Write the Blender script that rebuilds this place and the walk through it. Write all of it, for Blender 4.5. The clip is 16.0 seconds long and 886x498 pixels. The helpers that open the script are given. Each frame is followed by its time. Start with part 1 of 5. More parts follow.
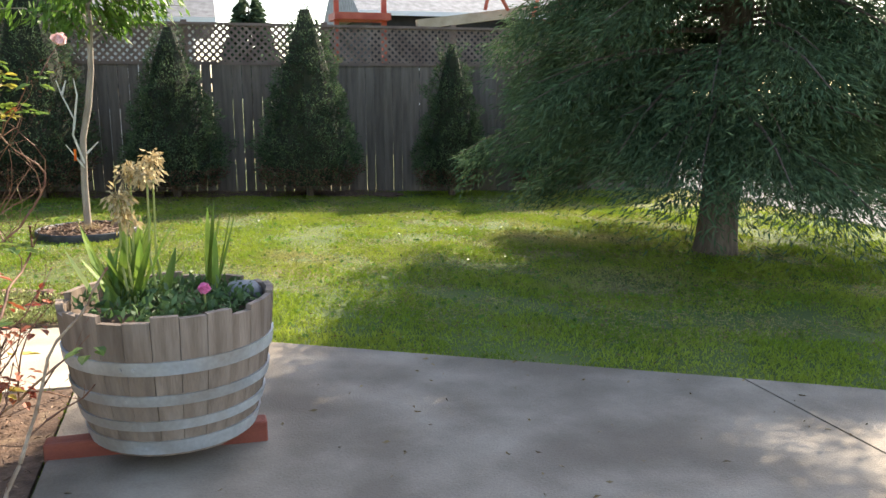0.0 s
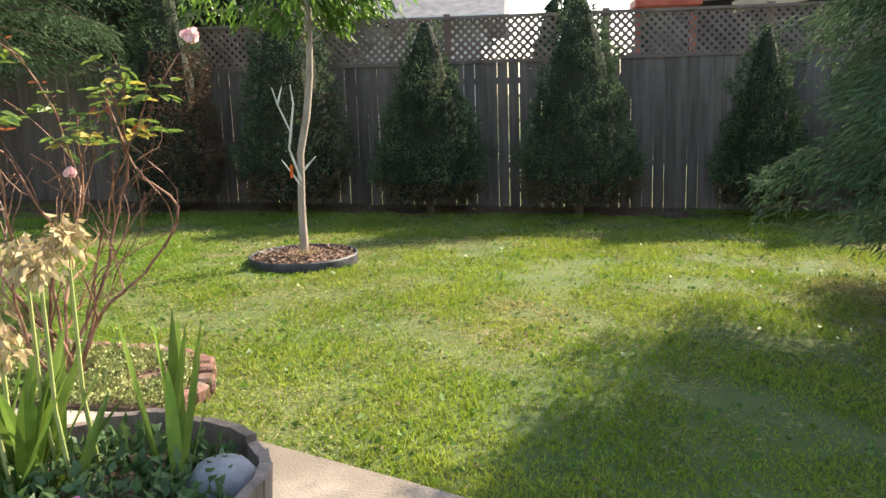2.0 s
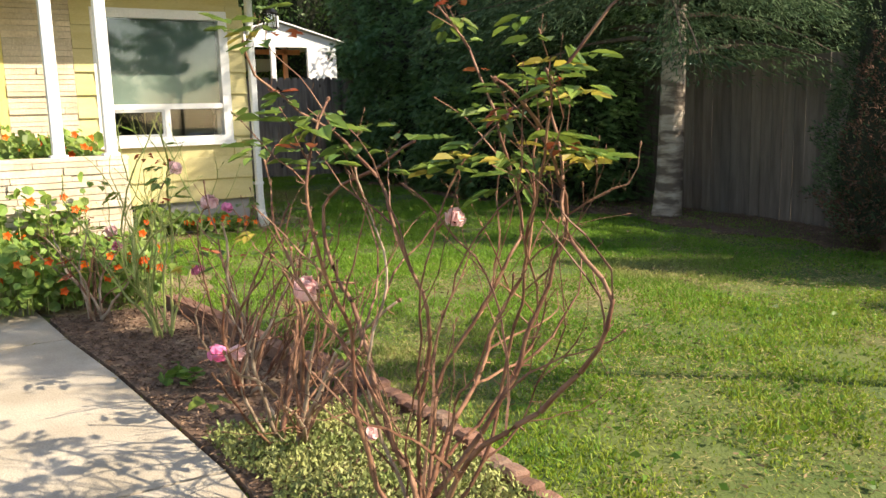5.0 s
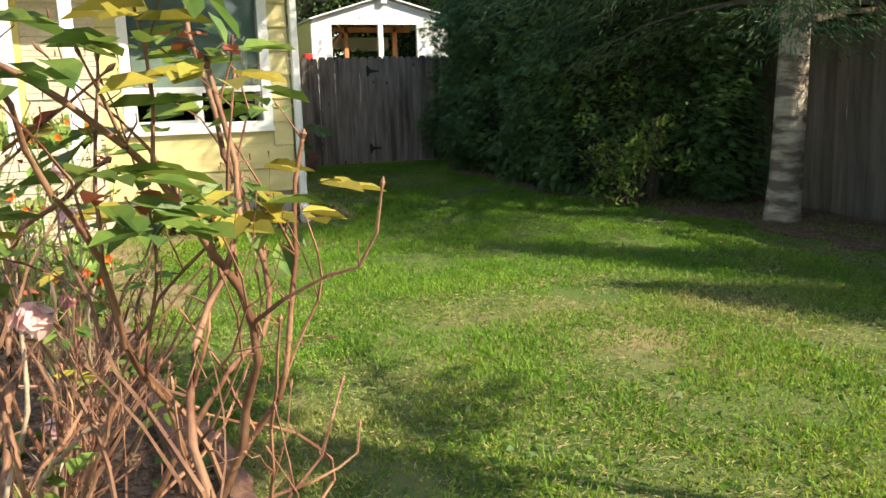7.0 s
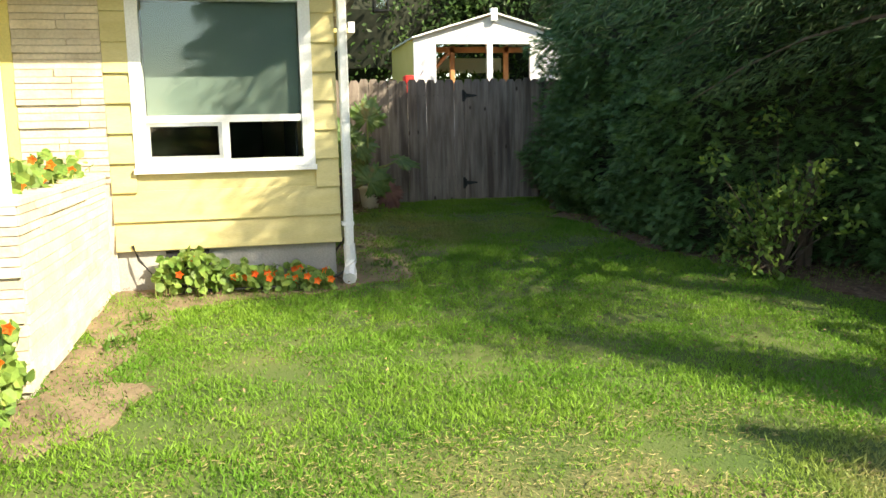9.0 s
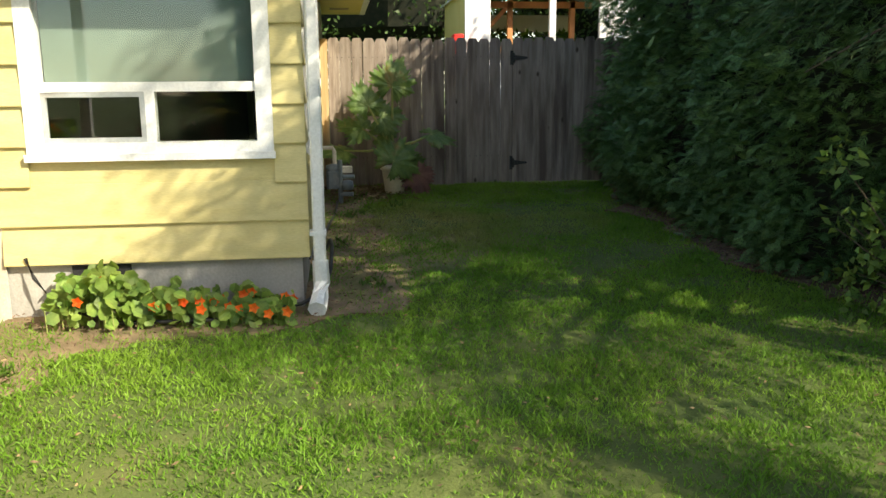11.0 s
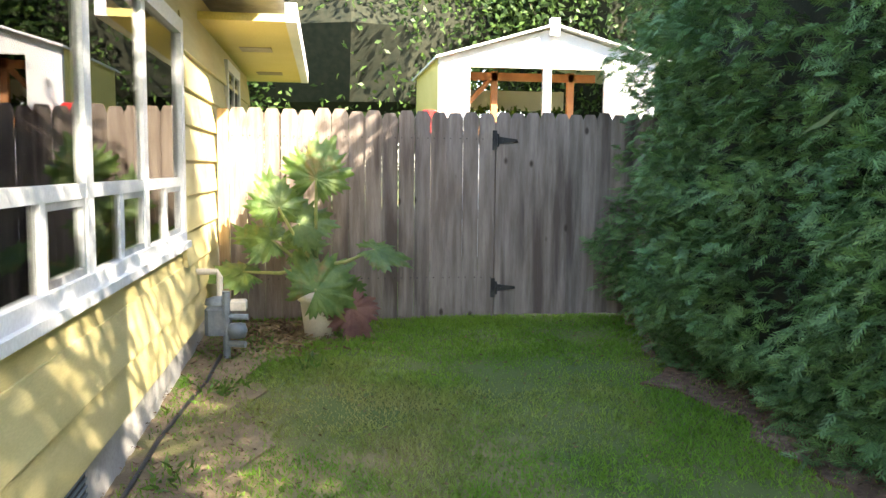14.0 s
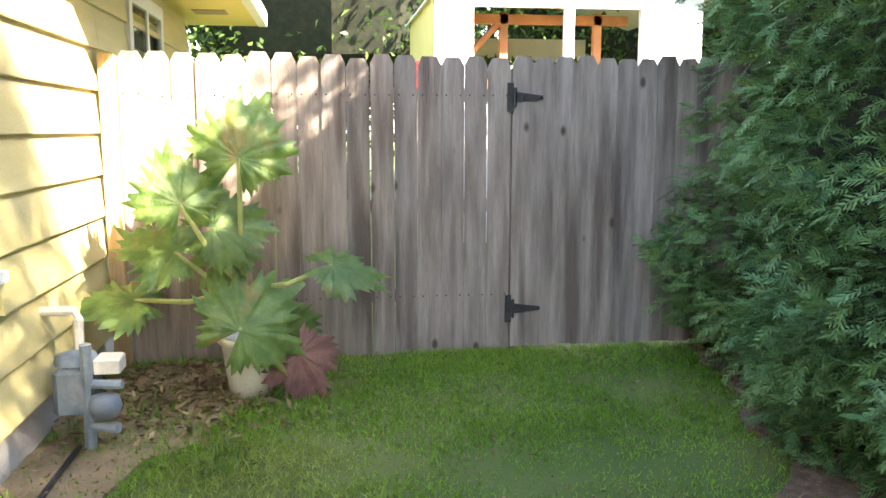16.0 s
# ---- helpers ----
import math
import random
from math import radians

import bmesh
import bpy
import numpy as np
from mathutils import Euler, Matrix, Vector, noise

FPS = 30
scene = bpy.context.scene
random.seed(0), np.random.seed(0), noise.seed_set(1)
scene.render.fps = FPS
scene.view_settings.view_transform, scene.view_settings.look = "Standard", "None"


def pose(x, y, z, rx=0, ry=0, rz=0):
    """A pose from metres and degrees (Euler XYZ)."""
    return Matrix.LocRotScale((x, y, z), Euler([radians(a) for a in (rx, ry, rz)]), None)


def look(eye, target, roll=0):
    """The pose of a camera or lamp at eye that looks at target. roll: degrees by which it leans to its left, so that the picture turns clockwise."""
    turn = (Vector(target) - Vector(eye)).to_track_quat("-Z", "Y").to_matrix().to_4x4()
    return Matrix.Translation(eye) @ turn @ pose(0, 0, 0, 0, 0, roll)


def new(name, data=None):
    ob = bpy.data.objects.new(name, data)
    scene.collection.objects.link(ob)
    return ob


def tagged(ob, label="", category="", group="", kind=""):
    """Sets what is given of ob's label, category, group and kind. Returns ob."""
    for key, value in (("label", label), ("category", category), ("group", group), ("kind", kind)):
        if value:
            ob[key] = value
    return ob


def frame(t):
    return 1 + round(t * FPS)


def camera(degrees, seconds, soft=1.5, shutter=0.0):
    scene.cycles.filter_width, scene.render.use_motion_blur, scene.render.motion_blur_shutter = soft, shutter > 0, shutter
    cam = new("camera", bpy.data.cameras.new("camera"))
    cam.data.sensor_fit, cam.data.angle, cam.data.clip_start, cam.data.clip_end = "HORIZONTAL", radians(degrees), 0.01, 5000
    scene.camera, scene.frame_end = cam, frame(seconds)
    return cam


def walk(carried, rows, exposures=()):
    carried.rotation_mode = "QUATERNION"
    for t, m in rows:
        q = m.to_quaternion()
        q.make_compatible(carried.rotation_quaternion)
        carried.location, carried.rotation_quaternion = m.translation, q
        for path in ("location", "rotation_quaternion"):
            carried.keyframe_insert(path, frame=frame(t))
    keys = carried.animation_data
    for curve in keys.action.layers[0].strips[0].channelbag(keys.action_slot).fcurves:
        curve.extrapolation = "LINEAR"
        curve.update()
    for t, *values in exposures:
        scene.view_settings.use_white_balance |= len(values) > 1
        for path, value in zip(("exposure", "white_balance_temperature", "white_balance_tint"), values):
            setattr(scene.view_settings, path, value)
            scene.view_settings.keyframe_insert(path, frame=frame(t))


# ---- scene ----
cam = camera(56.4, 16.0)
METRES, EYE, TILT, LEAN, TURN = 16.7, 1.5, 0.0, 0.0, -16.3
ROWS = [
    (0.0, 0.0, 0.0, 0.0, -0.01, -10.9, 0.07),
    (0.5, 0.006, 0.0323, 0.0, 4.22, -10.61, 0.49),
    (1.0, 0.0112, 0.0641, -0.0005, 7.98, -10.56, 0.65),
    (1.5, 0.0172, 0.0952, -0.0006, 14.77, -10.68, 1.24),
    (2.0, 0.0175, 0.1257, 0.0002, 21.71, -10.69, 1.79),
    (2.5, 0.0173, 0.156, -0.0003, 32.82, -10.33, 2.21),
    (3.0, 0.0104, 0.1855, -0.0004, 41.05, -10.35, 2.78),
    (3.5, 0.0003, 0.2139, 0.0003, 53.69, -9.44, 2.65),
    (6.0, -0.0694, 0.323, -0.0029, 79.94, -9.7, 1.75),
    (6.5, -0.085, 0.344, -0.0025, 83.14, -9.77, 1.93),
    (7.0, -0.1085, 0.3598, -0.0008, 84.84, -10.24, 1.86),
    (7.5, -0.1328, 0.3747, 0.0004, 87.98, -10.56, 1.74),
    (8.0, -0.1619, 0.3835, 0.0017, 90.46, -9.9, 1.46),
    (8.5, -0.1935, 0.3891, 0.0033, 92.05, -9.84, 1.15),
    (9.0, -0.2253, 0.3951, 0.0049, 93.85, -8.55, 1.07),
    (11.5, -0.3852, 0.4126, 0.01, 100.04, -10.82, 0.58),
    (12.0, -0.4198, 0.4107, 0.0109, 100.98, -9.59, 0.67),
    (12.5, -0.455, 0.4088, 0.0109, 101.88, -9.22, 0.38),
    (13.0, -0.4898, 0.4043, 0.012, 102.17, -9.28, 0.32),
    (13.5, -0.5236, 0.402, 0.0136, 101.32, -8.77, -0.17),
    (14.0, -0.5567, 0.3985, 0.0156, 98.14, -5.52, -0.56),
    (14.5, -0.5928, 0.3947, 0.0146, 97.44, -5.43, -0.45),
    (15.0, -0.6282, 0.3909, 0.0162, 97.98, -6.36, -0.19),
    (15.5, -0.6627, 0.3847, 0.0182, 98.07, -7.45, -0.01),
    (16.0, -0.6961, 0.3829, 0.0198, 98.41, -8.27, -0.06),
]
walk(cam, [(t, pose(0, 0, EYE, TILT, LEAN, TURN) @ pose(METRES * x, METRES * y, METRES * z, 90 + pitch, roll, yaw)) for t, x, y, z, yaw, pitch, roll in ROWS],
     [(0.0, 1.65, 7200, 12), (2.5, 1.65, 7300, 13), (3.5, 1.5, 7600, 14), (6.0, 1.15, 7500, 9), (7.5, 1.3, 7500, 5), (9.0, 1.6, 7500, 4), (11.5, 1.2, 7500, 5), (12.0, 1.75, 7400, 6), (12.5, 2.15, 7300, 6), (13.0, 2.35, 7250, 7), (14.0, 3.1, 7300, 12), (15.0, 3.4, 7300, 13), (16.0, 3.6, 7300, 13)])

# ---- sky, sun ----
SUN_EL, SUN_AZ = 36.0, 45.0  # the azimuth is counted from +x towards +y
world = bpy.data.worlds.new("sky")
scene.world = world
world.use_nodes = True
wn = world.node_tree
sky = wn.nodes.new("ShaderNodeTexSky")
sky.sky_type, sky.sun_disc = "NISHITA", False
sky.sun_elevation, sky.sun_rotation = radians(SUN_EL), radians(90 - SUN_AZ)
wn.links.new(sky.outputs[0], wn.nodes["Background"].inputs[0])
wn.nodes["Background"].inputs[1].default_value = 0.15
sun = new("sun", bpy.data.lights.new("sun", "SUN"))
sun.data.energy, sun.data.angle, sun.data.color = 4.6, radians(0.55), (1.0, 0.93, 0.80)
sun.matrix_world = look((20, 20, 20), (20 - math.cos(radians(SUN_EL)) * math.cos(radians(SUN_AZ)),
                                       20 - math.cos(radians(SUN_EL)) * math.sin(radians(SUN_AZ)),
                                       20 - math.sin(radians(SUN_EL))))
rng = np.random.default_rng(7)


def gz(x):
    """Height of the ground, which rises gently to the west."""
    return -0.05 - 0.03 * np.clip(x, -16, 10)


# ---- materials ----
def mat(name, a, b, scale=6.0, rough=0.8, bump=0.3, metal=0.0, fine=60.0, vary=0.25, stretch=(1, 1, 1), leaf=0.0, c=None, spec=0.4, island=False, cover=0.45, knots=False):
    """Two-scale procedural surface: a and b blend by broad noise, fine grain on top, c as patches of wear; each piece varies in tone."""
    m = bpy.data.materials.new(name)
    m.use_nodes = True
    n, l = m.node_tree.nodes, m.node_tree.links
    p = n["Principled BSDF"]
    p.inputs["Roughness"].default_value, p.inputs["Metallic"].default_value = rough, metal
    p.inputs["Specular IOR Level"].default_value = spec
    tc = n.new("ShaderNodeTexCoord")
    mp = n.new("ShaderNodeMapping")
    mp.inputs["Scale"].default_value = stretch
    l.new((n.new("ShaderNodeNewGeometry").outputs["Position"]), mp.inputs[0])
    big, small = n.new("ShaderNodeTexNoise"), n.new("ShaderNodeTexNoise")
    for t, s in ((big, scale), (small, fine)):
        t.inputs["Scale"].default_value, t.inputs["Detail"].default_value = s, 5
        l.new(mp.outputs[0], t.inputs["Vector"])
    ramp = n.new("ShaderNodeValToRGB")
    ramp.color_ramp.elements[0].position, ramp.color_ramp.elements[1].position = 0.35, 0.65
    ramp.color_ramp.elements[0].color, ramp.color_ramp.elements[1].color = (*a, 1), (*b, 1)
    l.new(big.outputs["Fac"], ramp.inputs[0])
    colour = ramp.outputs[0]
    if c:
        wear, wr, mx = n.new("ShaderNodeTexNoise"), n.new("ShaderNodeValToRGB"), n.new("ShaderNodeMix")
        wear.inputs["Scale"].default_value, wear.inputs["Detail"].default_value = scale * 0.33, 7
        l.new(n["Mapping"].outputs[0], wear.inputs["Vector"])
        wr.color_ramp.elements[0].position, wr.color_ramp.elements[1].position = 1 - cover, 1.12 - cover
        l.new(wear.outputs["Fac"], wr.inputs[0])
        mx.data_type = "RGBA"
        mx.inputs["B"].default_value = (*c, 1)
        l.new(wr.outputs[0], mx.inputs["Factor"])
        l.new(colour, mx.inputs["A"])
        colour = mx.outputs["Result"]
    if knots:
        km, vo, kr, kx = n.new("ShaderNodeMapping"), n.new("ShaderNodeTexVoronoi"), n.new("ShaderNodeValToRGB"), n.new("ShaderNodeMix")
        km.inputs["Scale"].default_value = (4.2, 4.2, 2.4)
        l.new(n.new("ShaderNodeNewGeometry").outputs["Position"], km.inputs[0])
        vo.inputs["Scale"].default_value = 1.0
        l.new(km.outputs[0], vo.inputs["Vector"])
        kr.color_ramp.elements[0].position, kr.color_ramp.elements[1].position = 0.05, 0.11
        kr.color_ramp.elements[0].color, kr.color_ramp.elements[1].color = (1, 1, 1, 1), (0, 0, 0, 1)
        l.new(vo.outputs["Distance"], kr.inputs[0])
        kx.data_type = "RGBA"
        kx.inputs["B"].default_value = (0.06, 0.042, 0.032, 1)
        l.new(kr.outputs[0], kx.inputs["Factor"])
        l.new(colour, kx.inputs["A"])
        colour = kx.outputs["Result"]
    hsv = n.new("ShaderNodeHueSaturation")
    l.new(colour, hsv.inputs["Color"])
    rand = (n.new("ShaderNodeNewGeometry").outputs["Random Per Island"] if island else n.new("ShaderNodeObjectInfo").outputs["Random"])
    m1, m2 = n.new("ShaderNodeMapRange"), n.new("ShaderNodeMapRange")
    m1.inputs["To Min"].default_value, m1.inputs["To Max"].default_value = 1 - vary, 1 + vary
    l.new(rand, m1.inputs["Value"])
    m2.inputs["To Min"].default_value, m2.inputs["To Max"].default_value = 0.78, 1.22
    l.new(small.outputs["Fac"], m2.inputs["Value"])
    mul = n.new("ShaderNodeMath")
    mul.operation = "MULTIPLY"
    l.new(m1.outputs[0], mul.inputs[0]), l.new(m2.outputs[0], mul.inputs[1])
    l.new(mul.outputs[0], hsv.inputs["Value"])
    l.new(hsv.outputs[0], p.inputs["Base Color"])
    if bump:
        bp = n.new("ShaderNodeBump")
        bp.inputs["Strength"].default_value, bp.inputs["Distance"].default_value = bump, 0.01
        l.new(small.outputs["Fac"], bp.inputs["Height"])
        l.new(bp.outputs[0], p.inputs["Normal"])
    if leaf:
        tr, ms = n.new("ShaderNodeBsdfTranslucent"), n.new("ShaderNodeMixShader")
        ms.inputs[0].default_value = leaf
        l.new(hsv.outputs[0], tr.inputs[0])
        l.new(p.outputs[0], ms.inputs[1]), l.new(tr.outputs[0], ms.inputs[2])
        l.new(ms.outputs[0], n["Material Output"].inputs[0])
    return m


M_GROUND = mat("lawn_soil", (0.055, 0.090, 0.018), (0.095, 0.115, 0.03), 1.2, 0.95, 0.8, c=(0.21, 0.165, 0.08), fine=70, cover=0.45)
M_GRASS = mat("grass_blade", (0.165, 0.255, 0.022), (0.28, 0.34, 0.045), 1.1, 0.6, 0, c=(0.42, 0.36, 0.16), vary=0.2, leaf=0.4, island=True, spec=0.25, cover=0.45)
M_DRY = mat("dry_litter", (0.13, 0.085, 0.045), (0.25, 0.18, 0.09), 5, 0.8, 0, vary=0.4, island=True)
M_CONC = mat("concrete", (0.16, 0.13, 0.098), (0.29, 0.245, 0.195), 2.2, 0.85, 0.5, c=(0.15, 0.12, 0.09), fine=90, vary=0.04, cover=0.5)
# lighter copy of the patio concrete, with sun on the path in its colour
M_PATH = mat("sunlit_path_concrete", (0.34, 0.29, 0.22), (0.47, 0.41, 0.33), 2.2, 0.85, 0.5, c=(0.26, 0.21, 0.15), fine=90, vary=0.05)
M_FOUND = mat("grey_foundation", (0.30, 0.29, 0.28), (0.40, 0.39, 0.37), 3, 0.9, 0.3, c=(0.26, 0.25, 0.24), vary=0.05)
M_YELLOW = mat("yellow_paint", (0.50, 0.43, 0.20), (0.55, 0.48, 0.245), 2, 0.55, 0.12, fine=35, vary=0.04, stretch=(1, 1, 6))
M_SOFFIT = mat("yellow_soffit", (0.66, 0.54, 0.18), (0.70, 0.58, 0.22), 2, 0.6, 0.08, vary=0.02)
M_WHITE = mat("white_paint", (0.68, 0.69, 0.70), (0.76, 0.76, 0.77), 3, 0.45, 0.08, vary=0.03)
M_STONE = mat("pale_split_stone", (0.52, 0.43, 0.32), (0.64, 0.54, 0.42), 5, 0.85, 0.5, fine=40, vary=0.12, c=(0.55, 0.47, 0.38))
M_MORTAR = mat("mortar", (0.42, 0.37, 0.31), (0.50, 0.45, 0.38), 6, 0.95, 0.4)
M_FENCE = mat("weathered_cedar", (0.17, 0.135, 0.115), (0.28, 0.235, 0.205), 3, 0.85, 0.6, fine=26, vary=0.15, stretch=(6, 6, 0.6), c=(0.105, 0.08, 0.068), cover=0.47, knots=True)
M_FENCE_N = mat("grey_fence_wood", (0.115, 0.095, 0.08), (0.18, 0.15, 0.13), 3, 0.85, 0.4, fine=22, vary=0.2, stretch=(5, 5, 0.45))
M_POST = mat("tan_post_wood", (0.34, 0.22, 0.11), (0.46, 0.32, 0.18), 3, 0.8, 0.4, fine=22, stretch=(5, 5, 0.4))
M_LATT = mat("lattice_wood", (0.15, 0.105, 0.09), (0.22, 0.165, 0.14), 4, 0.85, 0.3, vary=0.15)
M_BARK = mat("brown_bark", (0.09, 0.065, 0.05), (0.17, 0.13, 0.10), 8, 0.95, 1.0, fine=30, stretch=(3, 3, 0.6))
M_PALE = mat("pale_bark", (0.30, 0.25, 0.20), (0.44, 0.38, 0.32), 9, 0.9, 1.0, fine=25, c=(0.13, 0.10, 0.08), stretch=(0.7, 0.7, 2.6), cover=0.52)
M_YTRUNK = mat("young_bark", (0.24, 0.19, 0.15), (0.38, 0.31, 0.25), 7, 0.8, 0.6, stretch=(2, 2, 0.5))
M_TWIG = mat("bleached_twig", (0.45, 0.42, 0.38), (0.60, 0.57, 0.52), 9, 0.8, 0.3)
M_CONIFER = mat("spruce_needles", (0.045, 0.074, 0.042), (0.075, 0.112, 0.06), 3, 0.9, 0, vary=0.4, leaf=0.2, island=True, spec=0.1)
M_CONTIP = mat("pale_spruce_tips", (0.08, 0.125, 0.065), (0.125, 0.175, 0.09), 3, 0.9, 0, vary=0.35, leaf=0.25, island=True, spec=0.1)
M_DEAD = mat("browned_needles", (0.11, 0.06, 0.045), (0.19, 0.11, 0.08), 6, 0.9, 0, vary=0.35, island=True, spec=0.1, leaf=0.1)
# near-black for filler bodies: the shade deep in foliage as a colour
M_CORE = mat("foliage_shade", (0.014, 0.020, 0.010), (0.03, 0.032, 0.018), 8, 0.95, 0.8)
M_CEDAR = mat("cedar_sprays", (0.062, 0.145, 0.048), (0.14, 0.245, 0.08), 2, 0.55, 0, vary=0.35, leaf=0.22, island=True)
M_BIGNEEDLE = mat("drooping_needles", (0.05, 0.095, 0.048), (0.10, 0.15, 0.075), 2, 0.9, 0, vary=0.35, leaf=0.25, island=True, spec=0.1)
M_LEAF = mat("broad_leaf", (0.075, 0.16, 0.025), (0.13, 0.23, 0.04), 5, 0.5, 0, vary=0.35, leaf=0.45, island=True)
M_LEAFD = mat("dark_broad_leaf", (0.035, 0.075, 0.018), (0.075, 0.135, 0.03), 1.2, 0.5, 0, vary=0.4, leaf=0.35, island=True)
M_ROSELEAF = mat("rose_leaf", (0.09, 0.17, 0.04), (0.20, 0.27, 0.05), 9, 0.45, 0, vary=0.35, leaf=0.45, island=True)
M_REDLEAF = mat("red_young_leaf", (0.28, 0.05, 0.03), (0.36, 0.12, 0.05), 9, 0.5, 0, vary=0.3, leaf=0.3, island=True)
M_STEM = mat("rose_cane", (0.125, 0.048, 0.03), (0.28, 0.15, 0.09), 9, 0.65, 0.4, fine=50, vary=0.25)
M_GREENSTEM = mat("green_stem", (0.20, 0.26, 0.07), (0.33, 0.33, 0.12), 9, 0.6, 0.2)
M_PINK = mat("pink_petal", (0.82, 0.50, 0.50), (0.88, 0.66, 0.64), 30, 0.55, 0, vary=0.12, leaf=0.35, island=True)
M_HOT = mat("magenta_petal", (0.70, 0.13, 0.33), (0.78, 0.28, 0.45), 30, 0.55, 0, vary=0.15, leaf=0.3, island=True)
M_ORANGE = mat("orange_petal", (0.80, 0.09, 0.012), (0.88, 0.22, 0.02), 12, 0.5, 0, vary=0.25, leaf=0.3, island=True)
M_STRAW = mat("dried_flower", (0.42, 0.31, 0.15), (0.58, 0.46, 0.25), 12, 0.8, 0, vary=0.3, leaf=0.25, island=True)
M_SEDUM = mat("sedum_leaf", (0.18, 0.23, 0.07), (0.36, 0.37, 0.14), 6, 0.6, 0, vary=0.35, leaf=0.2, island=True)
M_MULCH = mat("bark_mulch", (0.085, 0.05, 0.032), (0.17, 0.105, 0.07), 18, 0.95, 1.0, fine=70, c=(0.24, 0.17, 0.11), cover=0.4)
M_CHIP = mat("mulch_chip", (0.12, 0.07, 0.045), (0.24, 0.16, 0.11), 9, 0.9, 0.2, vary=0.45, island=True)
M_BRICK = mat("worn_red_brick", (0.15, 0.07, 0.048), (0.23, 0.125, 0.09), 9, 0.9, 0.8, c=(0.21, 0.16, 0.125), vary=0.2)
M_STAVE = mat("grey_oak_stave", (0.165, 0.12, 0.09), (0.28, 0.215, 0.17), 4, 0.85, 0.5, fine=26, vary=0.16, stretch=(5, 5, 0.5), c=(0.22, 0.16, 0.12))
M_STEEL = mat("galvanised_steel", (0.40, 0.42, 0.44), (0.55, 0.57, 0.58), 6, 0.55, 0.1, metal=0.55, vary=0.05, c=(0.36, 0.33, 0.30))
M_RED = mat("red_stained_timber", (0.24, 0.055, 0.035), (0.32, 0.085, 0.05), 5, 0.7, 0.4, stretch=(1, 4, 4))
M_BLACK = mat("black_iron", (0.012, 0.012, 0.014), (0.03, 0.03, 0.03), 12, 0.5, 0.2)
M_RUBBER = mat("black_plastic_edging", (0.02, 0.02, 0.022), (0.05, 0.05, 0.055), 8, 0.55, 0.3, c=(0.06, 0.06, 0.065), cover=0.35)
M_METER = mat("grey_meter_metal", (0.12, 0.15, 0.18), (0.19, 0.225, 0.255), 9, 0.55, 0.1, c=(0.30, 0.31, 0.31), cover=0.38)
M_POT = mat("cream_glazed_pot", (0.62, 0.56, 0.46), (0.72, 0.67, 0.58), 4, 0.45, 0.1, c=(0.45, 0.40, 0.32), cover=0.35)
M_GUNN = mat("giant_leaf", (0.07, 0.138, 0.032), (0.14, 0.212, 0.055), 9, 0.45, 0.9, fine=32, c=(0.26, 0.14, 0.05), cover=0.42, leaf=0.3, vary=0.15)
M_PURPLE = mat("wilted_purple_leaf", (0.13, 0.06, 0.06), (0.22, 0.11, 0.09), 7, 0.7, 0.5, leaf=0.2)
M_ROOF = mat("grey_shingle", (0.16, 0.16, 0.165), (0.25, 0.25, 0.255), 5, 0.9, 0.5, fine=30)
M_NWALL = mat("neighbour_siding", (0.42, 0.42, 0.43), (0.50, 0.50, 0.50), 2, 0.8, 0.1)
# near-black that stands in for the dimness behind windows and vents
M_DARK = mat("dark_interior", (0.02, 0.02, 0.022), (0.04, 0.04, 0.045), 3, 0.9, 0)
M_BLIND = mat("pale_blind", (0.15, 0.195, 0.17), (0.18, 0.225, 0.195), 1, 0.8, 0.03, vary=0.02)
M_ROAD = mat("asphalt", (0.10, 0.10, 0.10), (0.16, 0.16, 0.16), 3, 0.9, 0.4)
M_ORPAINT = mat("orange_red_steel", (0.38, 0.06, 0.035), (0.50, 0.11, 0.065), 4, 0.55, 0.1)
M_TIMBER = mat("new_orange_timber", (0.46, 0.20, 0.08), (0.58, 0.28, 0.12), 4, 0.7, 0.3)
M_REDP = mat("red_plastic", (0.65, 0.02, 0.02), (0.72, 0.05, 0.04), 4, 0.4, 0)
M_TAN = mat("tan_beam", (0.36, 0.29, 0.21), (0.46, 0.38, 0.29), 4, 0.8, 0.2)
M_CAR = mat("silver_blue_paint", (0.35, 0.42, 0.50), (0.42, 0.48, 0.56), 2, 0.25, 0, metal=0.4)
M_SCREEN = mat("insect_screen", (0.03, 0.035, 0.04), (0.05, 0.055, 0.06), 8, 0.6, 0)


def glass(name, rough=0.01, tint=(0.93, 0.97, 0.96)):
    m = bpy.data.materials.new(name)
    m.use_nodes = True
    n, l = m.node_tree.nodes, m.node_tree.links
    t, g, f, x = n.new("ShaderNodeBsdfTransparent"), n.new("ShaderNodeBsdfGlossy"), n.new("ShaderNodeFresnel"), n.new("ShaderNodeMixShader")
    t.inputs[0].default_value = (*tint, 1)
    g.inputs["Roughness"].default_value = rough
    f.inputs[0].default_value = 1.6
    l.new(f.outputs[0], x.inputs[0]), l.new(t.outputs[0], x.inputs[1]), l.new(g.outputs[0], x.inputs[2])
    l.new(x.outputs[0], n["Material Output"].inputs[0])
    return m


M_GLASS = glass("window_glass")


